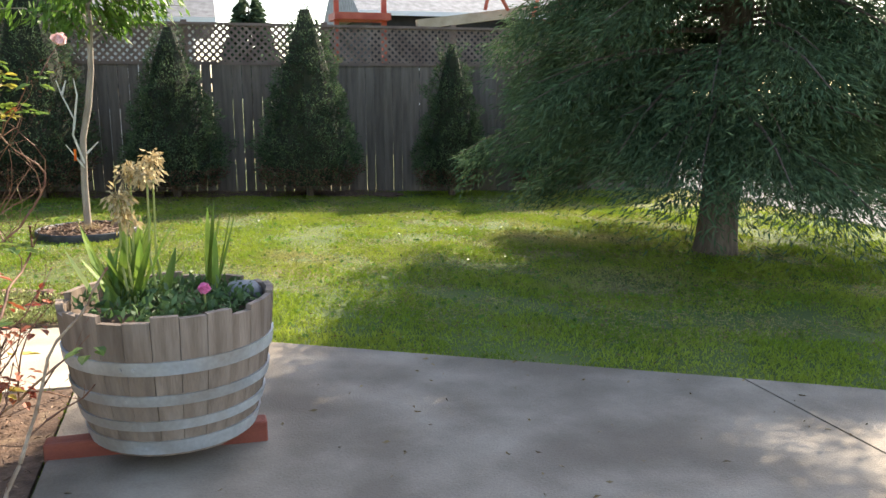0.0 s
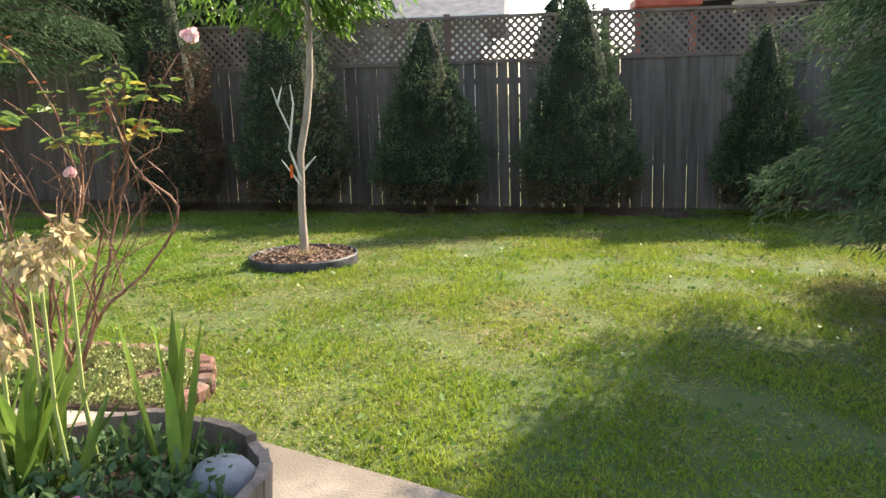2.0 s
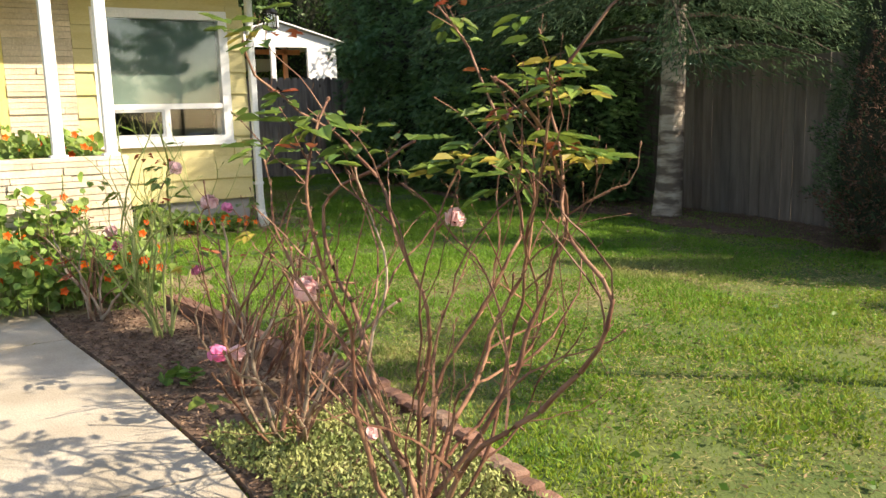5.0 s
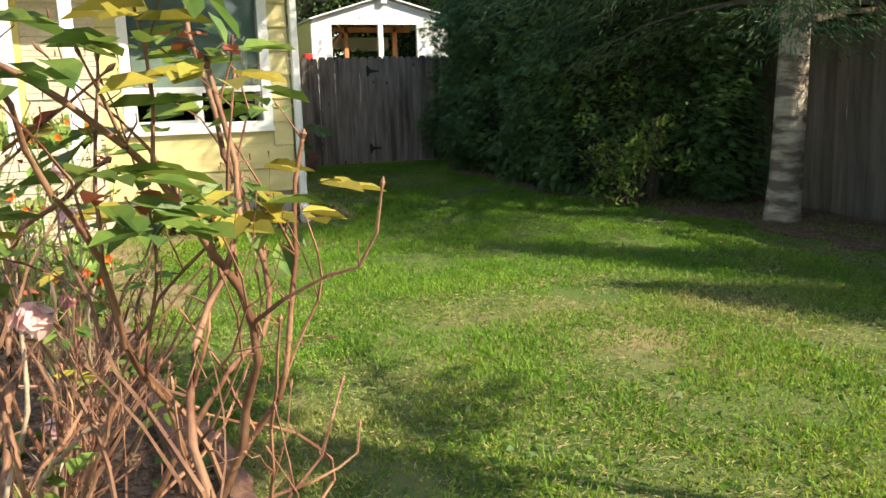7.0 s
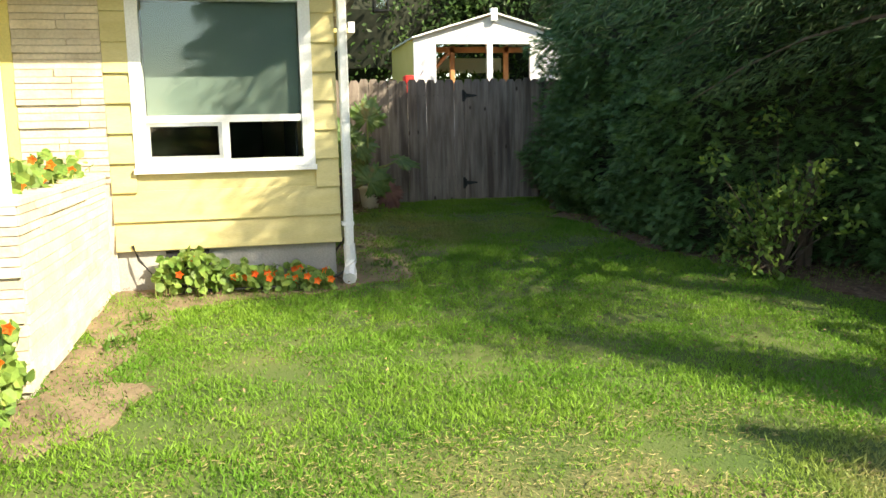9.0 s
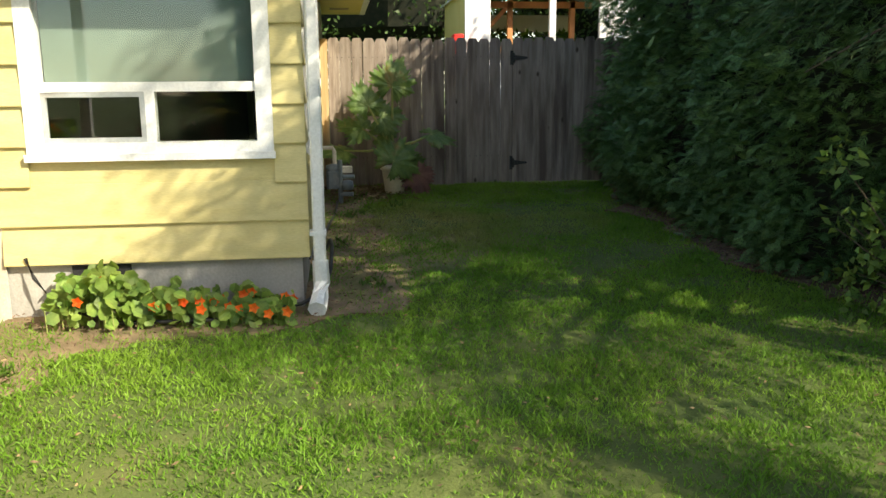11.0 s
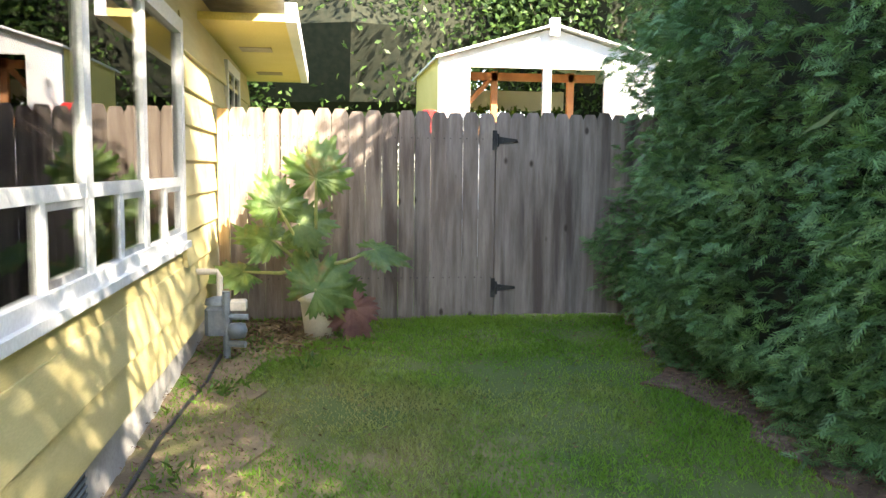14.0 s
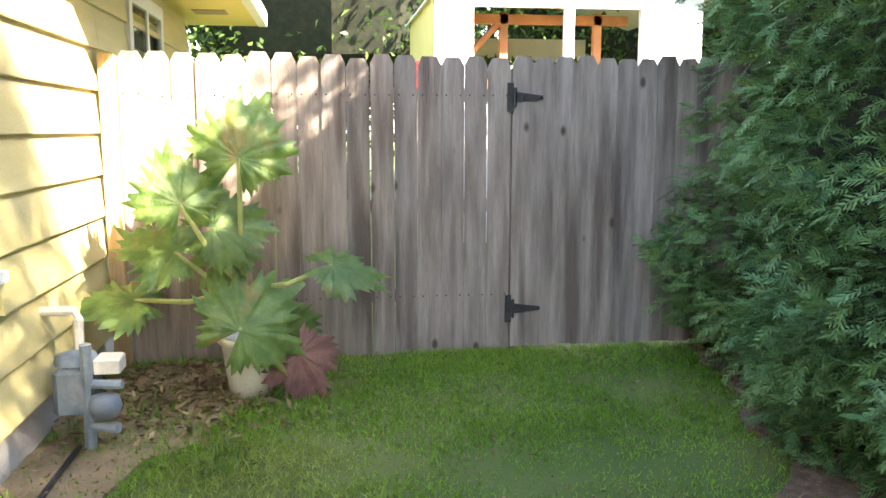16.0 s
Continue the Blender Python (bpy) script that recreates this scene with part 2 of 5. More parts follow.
# ---- builders ----
class Geo:
    """Collects the vertices and faces of one part."""

    def __init__(self):
        self.v, self.f = [], []

    def add(self, verts, faces):
        k = len(self.v)
        self.v += [tuple(p) for p in verts]
        self.f += [tuple(i + k for i in q) for q in faces]
        return self

    def box(self, x0, x1, y0, y1, z0, z1, m=None, e=0.0):
        """A box; e chamfers its four upright edges and its top."""
        if e:
            ring = [(x0 + e, y0), (x1 - e, y0), (x1, y0 + e), (x1, y1 - e), (x1 - e, y1), (x0 + e, y1), (x0, y1 - e), (x0, y0 + e)]
            cx, cy = (x0 + x1) / 2, (y0 + y1) / 2
            sx, sy = 1 - 2 * e / max(x1 - x0, 1e-6), 1 - 2 * e / max(y1 - y0, 1e-6)
            vs = [(a, b, z0) for a, b in ring] + [(a, b, z1 - e) for a, b in ring] + [(cx + (a - cx) * sx, cy + (b - cy) * sy, z1) for a, b in ring]
            fs = [tuple(range(7, -1, -1)), tuple(range(16, 24))]
            for r in (0, 8):
                fs += [(r + i, r + (i + 1) % 8, r + 8 + (i + 1) % 8, r + 8 + i) for i in range(8)]
        else:
            vs = [(x, y, z) for z in (z0, z1) for x, y in ((x0, y0), (x1, y0), (x1, y1), (x0, y1))]
            fs = [(3, 2, 1, 0), (4, 5, 6, 7), (0, 1, 5, 4), (1, 2, 6, 5), (2, 3, 7, 6), (3, 0, 4, 7)]
        if m is not None:
            vs = [m @ Vector(p) for p in vs]
        return self.add(vs, fs)

    def prism(self, poly, lo, hi):
        """poly of (x, y), from the height lo(x) to hi(x)."""
        n = len(poly)
        vs = [(x, y, lo(x)) for x, y in poly] + [(x, y, hi(x)) for x, y in poly]
        return self.add(vs, [tuple(range(n - 1, -1, -1)), tuple(range(n, 2 * n))] + [(i, (i + 1) % n, n + (i + 1) % n, n + i) for i in range(n)])

    def tube(self, path, radii, sides=6):
        path = [Vector(p) for p in path]
        vs, fs = [], []
        for i, p in enumerate(path):
            d = (path[min(i + 1, len(path) - 1)] - path[max(i - 1, 0)]).normalized()
            u = d.orthogonal().normalized() if abs(d.z) < 0.8 else Vector((1, 0, 0)).cross(d).normalized()
            w = d.cross(u)
            r = float(radii[i] if hasattr(radii, "__len__") else radii)
            vs += [p + r * (math.cos(6.2832 * k / sides) * u + math.sin(6.2832 * k / sides) * w) for k in range(sides)]
        for i in range(len(path) - 1):
            fs += [(i * sides + k, i * sides + (k + 1) % sides, (i + 1) * sides + (k + 1) % sides, (i + 1) * sides + k) for k in range(sides)]
        fs += [tuple(range(sides - 1, -1, -1)), tuple(range((len(path) - 1) * sides, len(path) * sides))]
        return self.add(vs, fs)

    def lathe(self, cx, cy, prof, sides=24):
        """A turned shape; prof of (radius, height)."""
        n = len(prof)
        vs = [(cx + r * math.cos(6.2832 * k / sides), cy + r * math.sin(6.2832 * k / sides), z) for k in range(sides) for r, z in prof]
        fs = [(k * n + i, ((k + 1) % sides) * n + i, ((k + 1) % sides) * n + i + 1, k * n + i + 1) for k in range(sides) for i in range(n - 1)]
        return self.add(vs, fs)


def mesh_of(name, geo, material):
    me = bpy.data.meshes.new(name)
    me.from_pydata(geo.v, [], geo.f)
    me.materials.append(material)
    return me


def thing(name, at, label, category, group="", kind=""):
    ob = new(name)
    ob.location = at
    ob.empty_display_size = 0.1
    return tagged(ob, label, category, group, kind)


def adopt(ob, parent):
    ob.parent = parent
    if parent.type == "EMPTY":
        ob.matrix_parent_inverse = Matrix.Translation(-parent.location)
    return ob


def part(name, geo, material, parent=None, label="", smooth=False, kind=""):
    ob = new(name, geo if isinstance(geo, bpy.types.Mesh) else mesh_of(name, geo, material))
    if smooth:
        ob.data.polygons.foreach_set("use_smooth", [True] * len(ob.data.polygons))
    if parent:
        adopt(ob, parent)
    return tagged(ob, label, kind=kind)


def piece(name, mesh, m, parent):
    ob = new(name, mesh)
    adopt(ob, parent)
    ob.matrix_basis = m
    return ob


def unit(v):
    return v / np.maximum(np.linalg.norm(v, axis=1, keepdims=True), 1e-9)


def leaves(name, P, D, L, W, material, parent=None, fold=0.25, kind="", U=None, label=""):
    """Many small leaves in one mesh: four corners each, from the point P along D, L long and W wide."""
    n = len(P)
    D = unit(D)
    S = unit(np.cross(D, rng.normal(size=(n, 3)) if U is None else U))
    N = np.cross(S, D)
    L, W = np.broadcast_to(L, n)[:, None], np.broadcast_to(W, n)[:, None]
    mid = P + D * L * 0.45
    V = np.stack([P, mid + S * W / 2 + N * W * fold, P + D * L - N * L * 0.08, mid - S * W / 2 + N * W * fold], 1).reshape(-1, 3)
    return quads(name, V, material, parent, kind, label)


def quads(name, V, material, parent=None, kind="", label=""):
    n = len(V) // 4
    me = bpy.data.meshes.new(name)
    me.vertices.add(4 * n)
    me.vertices.foreach_set("co", V.astype(np.float32).ravel())
    me.loops.add(4 * n)
    me.loops.foreach_set("vertex_index", np.arange(4 * n, dtype=np.int32))
    me.polygons.add(n)
    me.polygons.foreach_set("loop_start", np.arange(0, 4 * n, 4, dtype=np.int32))
    me.polygons.foreach_set("loop_total", np.full(n, 4, dtype=np.int32))
    me.materials.append(material)
    me.update()
    me.validate()
    ob = new(name, me)
    if parent:
        adopt(ob, parent)
    return tagged(ob, label, kind=kind)


def oval_leaves(name, P, D, L, W, N, material, parent, label=""):
    """Pointed oval leaves folded along the midrib, two quads each; N is the side that faces up."""
    D = unit(D)
    S = unit(np.cross(D, N))
    N = np.cross(S, D)
    L, W = np.broadcast_to(L, len(P))[:, None], np.broadcast_to(W, len(P))[:, None]
    tip = P + D * L - N * L * 0.12
    side = lambda f: (P + D * L * 0.28 + S * W * 0.46 * f + N * W * 0.14, P + D * L * 0.66 + S * W * 0.40 * f + N * W * 0.10)
    a, b = side(1)
    c, d = side(-1)
    return quads(name, np.stack([P, a, b, tip, P, tip, d, c], 1).reshape(-1, 3), material, parent, "", label)


def rand_dirs(n, up=0.0):
    d = rng.normal(size=(n, 3))
    d[:, 2] += up
    return unit(d)


# ---- ground ----
g = Geo()
xs, ys = [-300, -16, 10, 300], [-300, -20, 40, 300]
g.add([(x, y, float(gz(x)) - 0.01) for y in ys for x in xs], [(j * 4 + i, j * 4 + i + 1, j * 4 + i + 5, j * 4 + i + 4) for j in range(3) for i in range(3)])
tagged(part("ground", g, M_GROUND), "mown lawn soil with dry patches, rising to the house", "ground", kind="structure")

top = lambda h: (lambda x: float(gz(x)) + h)
PATIO = [(-0.68, -8), (9, -8), (9, 0.85), (3.57, 3.48), (0.36, 5.03), (-0.68, 5.50)]
WALKS = [[(-0.70, 4.45), (-0.70, 5.51), (-0.95, 5.62), (-2.55, 5.62), (-2.55, 4.35)], [(-2.57, 4.35), (-2.57, 5.62), (-4.1, 5.48), (-5.0, 5.36), (-5.0, 4.2)], [(-5.02, 4.2), (-5.02, 5.36), (-8.2, 5.05), (-8.2, 3.9)]]
pt = tagged(part("patio", Geo().prism([(2.9, -8), (9, -8), (9, 0.85), (3.5, 3.51), (2.9, 3.81)], top(-0.15), top(0.025)), M_CONC), "worn grey concrete patio slab in dappled shade", "patio", kind="structure")
part("slab", Geo().prism([(-0.68, -8), (2.885, -8), (2.885, 3.82), (0.36, 5.03), (-0.68, 5.50)], top(-0.15), top(0.025)), M_CONC, pt)
pv = tagged(part("pavement", Geo().prism(WALKS[0], top(-0.15), top(0.022)), M_PATH), "pale concrete garden path beside the rose bed", "path", kind="structure")
for w in WALKS[1:]:
    part("slab", Geo().prism(w, top(-0.15), top(0.022)), M_PATH, pv)
BED = [(-0.92, 5.66), (-0.80, 5.95), (-0.95, 6.30), (-1.4, 6.52), (-2.5, 6.60), (-3.4, 6.55), (-3.9, 6.36), (-5.4, 6.16), (-5.55, 6.0), (-5.6, 5.33), (-5.0, 5.38), (-4.1, 5.5), (-2.55, 5.64)]
tagged(part("flower_bed", Geo().prism(BED, top(-0.1), top(0.03)), M_MULCH), "brown bark mulch bed under the roses", "flower bed", kind="structure")
BED2 = [(-0.70, 2.2), (-0.70, 4.43), (-2.55, 4.33), (-4.9, 4.2), (-4.9, 1.5)]
tagged(part("flower_bed", Geo().prism(BED2, top(-0.1), top(0.015)), M_MULCH), "dark soil bed beside the barrel planter", "flower bed", kind="structure")
def ragged(poly, amount=0.13):
    """The polygon with its edges broken up."""
    out = []
    for (x1, y1), (x2, y2) in zip(poly, poly[1:] + poly[:1]):
        k = max(1, int(math.hypot(x2 - x1, y2 - y1) / 0.12))
        for i in range(k):
            x, y = x1 + (x2 - x1) * i / k, y1 + (y2 - y1) * i / k
            out.append((x + amount * noise.noise((x * 2.7, y * 2.7, 1)) * 1.5, y + amount * noise.noise((x * 2.7, y * 2.7, 6)) * 2.0))
    return out


HBED = [(-14.5, 13.3), (-14.5, 11.8), (-12.3, 11.28), (-9.8, 11.4), (-8.4, 11.85), (-7.2, 12.0), (-5.2, 12.15), (-3.0, 12.5), (0, 12.6), (3, 12.7), (3, 13.3)]
HBED = ragged(HBED)
tagged(part("hedge_bed", Geo().prism(HBED, top(-0.1), top(0.012)), M_MULCH), "brown needle litter under hedge and fence", "mulch bed", kind="structure")
DIRT = [(-14.5, 8.0), (-14.5, 9.1), (-13.9, 9.05), (-13.2, 8.6), (-12.4, 8.5), (-11.4, 8.72), (-10.6, 8.5), (-9.7, 8.6), (-9.0, 8.75), (-8.8, 8.3), (-8.6, 7.6), (-8.45, 6.75), (-7.2, 6.42), (-6.4, 6.62), (-5.85, 6.5), (-5.6, 6.25), (-5.6, 5.4), (-6.4, 5.2), (-6.45, 6.12), (-9.2, 6.12), (-9.2, 8.0)]
DIRT = ragged(DIRT)
M_DIRT = mat("dry_earth", (0.17, 0.125, 0.075), (0.27, 0.20, 0.12), 5, 0.95, 0.9, c=(0.16, 0.15, 0.06), fine=50)
tagged(part("bare_earth", Geo().prism(DIRT, top(-0.1), top(0.004)), M_DIRT), "bare dry tan earth along the house foundation", "ground", kind="structure")
tagged(part("road", Geo().prism([(8.6, 5), (16, 5), (16, 60), (8.6, 60)], top(-0.1), top(0.01)), M_ROAD), "sunlit grey asphalt road beyond the lawn", "road", kind="structure")


def inside(poly, x, y):
    r = np.zeros(len(x), bool)
    for (x1, y1), (x2, y2) in zip(poly, poly[1:] + poly[:1]):
        if y1 != y2:
            r ^= ((y1 > y) != (y2 > y)) & (x < (x2 - x1) * (y - y1) / (y2 - y1) + x1)
    return r


def scatter_lawn(n, x0, x1, y0, y1):
    x, y = rng.uniform(x0, x1, n), rng.uniform(y0, y1, n)
    keep = ~(inside(BED, x, y) | inside(BED2, x, y) | ((x > -14.55) & (x < -9.0) & (y < 8.05)))
    for w in WALKS + [PATIO]:
        keep &= ~inside(w, x, y)
    u = rng.random(n)
    keep &= (~inside(HBED, x, y) | (u < 0.42)) & (~inside(DIRT, x, y) | (u < np.where(x > -8.0, 0.65, 0.5)))
    keep &= (np.hypot(x + 1.2, y - 9.4) > 0.5) & (x > -14.6) & (y < 13.35) & (x < 8.6)
    return x[keep], y[keep]


M_GRASS_WEST = mat("lush_grass_blade", (0.115, 0.255, 0.026), (0.20, 0.34, 0.042), 1.1, 0.6, 0, c=(0.34, 0.33, 0.12), vary=0.16, leaf=0.4, island=True, spec=0.25, cover=0.42)


def grass(n, box, h, w, material, fade):
    """Grass blades; fade(x) is the share of blades kept along x."""
    x, y = scatter_lawn(n, *box)
    patch = np.array([noise.noise((a * 1.3, b * 1.3, 3.0)) + 0.5 * noise.noise((a * 4.1, b * 4.1, 8.0)) for a, b in zip(x, y)])
    k = (rng.random(len(x)) < np.clip(0.78 + patch * 1.2, 0.14, 1)) & (rng.random(len(x)) < fade(x))
    x, y, patch = x[k], y[k], patch[k]
    P = np.stack([x, y, gz(x) - 0.008], 1)
    D = rng.normal(size=P.shape) * (0.75, 0.75, 0.1) + (0, 0, 1)
    return leaves("grass", P, D, h * rng.uniform(0.5, 1.4, len(x)) * (1 + 0.8 * np.clip(patch, -0.7, 1)), w, material, kind="stuff", fold=0.1)


west = lambda x: np.clip((-1.0 - x) / 3.5, 0, 1)
tagged(grass(470000, (-14.6, -1.0, 5.6, 13.2), 0.035, 0.0072, M_GRASS_WEST, west), "lush green mown grass in sun and shade", "grass")
tagged(grass(430000, (-4.5, 6.4, 3.4, 13.2), 0.031, 0.0088, M_GRASS, lambda x: 1 - west(x)), "mown lawn grass with straw-coloured dry patches", "grass")
tagged(grass(14000, (-12, -1, 6, 11), 0.085, 0.006, M_GRASS_WEST, lambda x: 0.4 + 0 * x), "longer grass tufts in the lawn", "grass")
tagged(grass(40000, (6.0, 8.6, 1.0, 13.4), 0.04, 0.012, M_GRASS, lambda x: 1 + 0 * x), "lawn grass by the road", "grass")
x, y = scatter_lawn(110000, -5.5, 6.0, 4.5, 12.5)
k = np.array([noise.noise((a * 0.7, b * 0.7, 17)) + 0.6 * noise.noise((a * 3, b * 3, 4)) for a, b in zip(x, y)]) > -0.12
x, y = x[k], y[k]
M_THATCH = mat("straw_thatch", (0.25, 0.22, 0.09), (0.36, 0.31, 0.14), 6, 0.8, 0, vary=0.3, island=True, leaf=0.2, spec=0.2)
tagged(leaves("thatch", np.stack([x, y, gz(x) + rng.uniform(0.002, 0.018, len(x))], 1), rng.normal(size=(len(x), 3)) * (1, 1, 0.22), rng.uniform(0.025, 0.06, len(x)), 0.0045, M_THATCH, kind="stuff", fold=0.1), "dry straw-coloured thatch lying in the lawn", "dry grass")
x, y = scatter_lawn(7000, -14.6, 8, 4, 13.3)
tagged(leaves("leaf_litter", np.stack([x, y, gz(x) + 0.02], 1), rng.normal(size=(len(x), 3)) * (1, 1, 0.25), rng.uniform(0.015, 0.045, len(x)), 0.012, M_DRY, kind="stuff"), "dry fallen leaves scattered over the grass", "leaf litter")
x, y = scatter_lawn(2200, -3.5, 6, 5, 12)
tagged(leaves("clover", np.stack([x, y, gz(x) + 0.014], 1), rng.normal(size=(len(x), 3)) * (1, 1, 0.15), rng.uniform(0.03, 0.06, len(x)), 0.035, M_LEAF, kind="stuff"), "broad-leaved weeds and clover in the lawn", "weeds")
for poly, n in ((BED, 14000), (BED2, 4000), (HBED, 14000), (DIRT, 7000)):
    a = np.array(poly)
    x, y = rng.uniform(a[:, 0].min(), a[:, 0].max(), n), rng.uniform(a[:, 1].min(), a[:, 1].max(), n)
    k = inside(poly, x, y)
    x, y = x[k], y[k]
    tagged(leaves("mulch_chips", np.stack([x, y, gz(x) + 0.035], 1), rng.normal(size=(len(x), 3)) * (1, 1, 0.3), rng.uniform(0.015, 0.045, len(x)), 0.010, M_CHIP, kind="stuff"), "loose brown bark chips and dry twigs", "mulch")

# ---- house ----
HX, HY, SB, EX = -9.1, 8.03, 0.58, 0.247
house = thing("house", (HX, HY, 0.2), "single-storey house with yellow lap siding and white windows", "house")
W1 = (6.37, 7.86, 1.23, 2.74)  # front window: y, y, z, z
W2 = (-12.92, -9.42, 1.22, 2.74)  # side window: x, x, z, z
def wall_run(boxes):
    """Wall pieces round an opening; the first one carries the siding."""
    made = [part("wall", Geo().box(*q), M_YELLOW, house) for q in boxes]
    return made[0]


wall = wall_run(((HX - 0.15, HX, -3, W1[0], SB, 3.10), (HX - 0.15, HX, W1[1], HY, SB, 3.10), (HX - 0.15, HX, W1[0], W1[1], SB, W1[2]), (HX - 0.15, HX, W1[0], W1[1], W1[3], 3.10)))
wall2 = wall_run(((-18, W2[0], HY - 0.15, HY, SB, 3.10), (W2[1], HX - 0.15, HY - 0.15, HY, SB, 3.10), (W2[0], W2[1], HY - 0.15, HY, SB, W2[2]), (W2[0], W2[1], HY - 0.15, HY, W2[3], 3.10),
                  (-18, -17.85, -3, HY - 0.15, SB, 3.10), (-17.85, HX - 0.15, -3, -2.85, SB, 3.10)))
# unseen floor and liner walls, coloured near-black to keep the rooms dim
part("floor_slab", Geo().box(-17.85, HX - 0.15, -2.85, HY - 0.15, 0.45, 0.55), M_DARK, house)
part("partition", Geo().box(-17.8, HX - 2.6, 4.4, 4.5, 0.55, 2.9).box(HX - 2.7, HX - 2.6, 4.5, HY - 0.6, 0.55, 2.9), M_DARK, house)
part("foundation", Geo().box(-17.98, HX - 0.02, -2.98, HY - 0.02, -0.4, SB), M_FOUND, house)
part("soffit", Geo().box(-18.5, -13.8, -3.6, 8.70, 2.90, 2.96).box(-13.8, HX + 0.90, -3.6, 8.47, 3.12, 3.16), M_SOFFIT, house)
for x in (-15.4, -17.45):
    part("soffit_vent", Geo().box(x - 0.15, x + 0.15, 8.2, 8.5, 2.893, 2.899), M_TAN, house)
part("roof", Geo().add([(-18.6, -3.7, 3.06), (HX + 0.94, -3.7, 3.2), (HX + 0.94, 8.55, 3.2), (-18.6, 8.78, 3.06), (-14.5, 2.5, 4.7), (-12.7, 2.5, 4.7)],
                       [(3, 2, 1, 0), (0, 1, 5, 4), (1, 2, 5), (2, 3, 4, 5), (3, 0, 4)]), M_ROOF, house)
gut = Geo()
gut.box(-18.55, -13.8, 8.70, 8.79, 2.90, 3.05).box(-13.8, HX + 0.90, 8.47, 8.56, 3.12, 3.22).box(HX + 0.90, HX + 0.99, -3.6, 8.47, 3.12, 3.22)
part("gutter", gut, M_WHITE, house)



def board_mesh(along):
    """Lap-siding board one metre long, thicker at its lower edge; along x for the side, along y for the front."""
    vs = []
    for s in (0, 1):
        for d, z in ((0, 0), (0.036, 0), (0.038, 0.006), (0.010, EX + 0.012), (0, EX + 0.012)):
            vs.append((s, d, z) if along == "x" else (d, s, z))
    k = [(0, 1, 6, 5), (1, 2, 7, 6), (2, 3, 8, 7), (3, 4, 9, 8), (4, 3, 2, 1, 0), (5, 6, 7, 8, 9)]
    return mesh_of("siding_board", Geo().add(vs, k), M_YELLOW)


BX, BY = board_mesh("x"), board_mesh("y")
for i in range(9):
    z = SB - 0.01 + i * EX
    mid = z + EX / 2
    spans = [(6.17, W1[0] - 0.001), (W1[1] + 0.001, HY + 0.03)] if z + EX > W1[2] else [(6.17, HY + 0.03)]
    for a, b in spans + [(-3, 5.40)]:
        piece("siding_board", BY, Matrix.LocRotScale((HX, a, z), None, (1, b - a, 1)), wall)
    spans = [(-14.62, W2[0] - 0.001), (W2[1] + 0.001, HX + 0.004)] if z + EX > W2[2] else [(-14.62, -11.8), (-11.797, HX + 0.004)]
    for a, b in spans + [(-18, -14.623)]:
        piece("siding_board", BX, Matrix.LocRotScale((a, HY, z), None, (b - a, 1, 1)), wall2)

part("corner_board", Geo().box(HX, HX + 0.03, 5.41, 5.50, SB, 2.9), M_SOFFIT, house)


def window(axis, a, b, z0, z1, units):
    """White vinyl window in a wall: frame, a fixed pane over two small sliders for each unit, sill and blind. axis y: in the front wall."""
    def bx(geo, u0, u1, d0, d1, w0, w1):
        return geo.box(HX + d0, HX + d1, u0, u1, w0, w1) if axis == "y" else geo.box(u0, u1, HY + d0, HY + d1, w0, w1)
    def ring(u0, u1, w0, w1, t, d0, d1):
        vs = [((HX + q, u, w) if axis == "y" else (u, HY + q, w)) for q in (d0, d1) for m in (0, t) for u, w in ((u0 + m, w0 + m), (u1 - m, w0 + m), (u1 - m, w1 - m), (u0 + m, w1 - m))]
        fs = []
        for i in range(4):
            j = (i + 1) % 4
            fs += [(i, j, 4 + j, 4 + i), (8 + i, 12 + i, 12 + j, 8 + j), (i, 8 + i, 8 + j, j), (4 + i, 4 + j, 12 + j, 12 + i)]
        return Geo().add(vs, fs)
    win = part("window", ring(a, b, z0, z1, 0.10, -0.1, 0.032), M_WHITE, house, "white vinyl window frame")
    part("window_sill", bx(Geo(), a - 0.01, b + 0.01, 0.033, 0.06, z0 - 0.01, z0 + 0.035), M_WHITE, win)
    step = (b - a - 0.2) / units
    zm = z0 + 0.44
    for i in range(units):
        u0, u1 = a + 0.1 + i * step, a + 0.1 + (i + 1) * step
        if i:
            part("mullion", bx(Geo(), u0 - 0.05, u0 + 0.05, -0.08, 0.02, z0 + 0.1, z1 - 0.09), M_WHITE, win)
            u0 += 0.05
        if i < units - 1:
            u1 -= 0.05
        part("rail", bx(Geo(), u0, u1, -0.07, 0.016, zm - 0.03, zm + 0.03), M_WHITE, win)
        um = (u0 + u1) / 2
        part("mullion", bx(Geo(), um - 0.03, um + 0.03, -0.07, 0.014, z0 + 0.1, zm - 0.03), M_WHITE, win)
        p0 = part("pane", bx(Geo(), u0, u1, -0.006, 0.0, zm + 0.03, z1 - 0.09), M_GLASS, win)
        p1 = part("pane", bx(Geo(), u0, um - 0.03, -0.006, 0.0, z0 + 0.1, zm - 0.03), M_GLASS, win)
        p2 = part("pane", bx(Geo(), um + 0.03, u1, -0.006, 0.0, z0 + 0.1, zm - 0.03), M_GLASS, win)
        for p in (p0, p1, p2):
            p.visible_shadow = False
        f = ring(u0 + 0.001, um - 0.031, z0 + 0.101, zm - 0.031, 0.03, -0.02, 0.010)
        part("sash", f, M_STEEL, win, "grey slider sash")
        if axis == "y":
            part("blind", bx(Geo(), u0 + 0.01, u1 - 0.01, -0.09, -0.08, zm + 0.03, z1 - 0.09), M_BLIND, win, "pale grey-green roller blind")
    return win


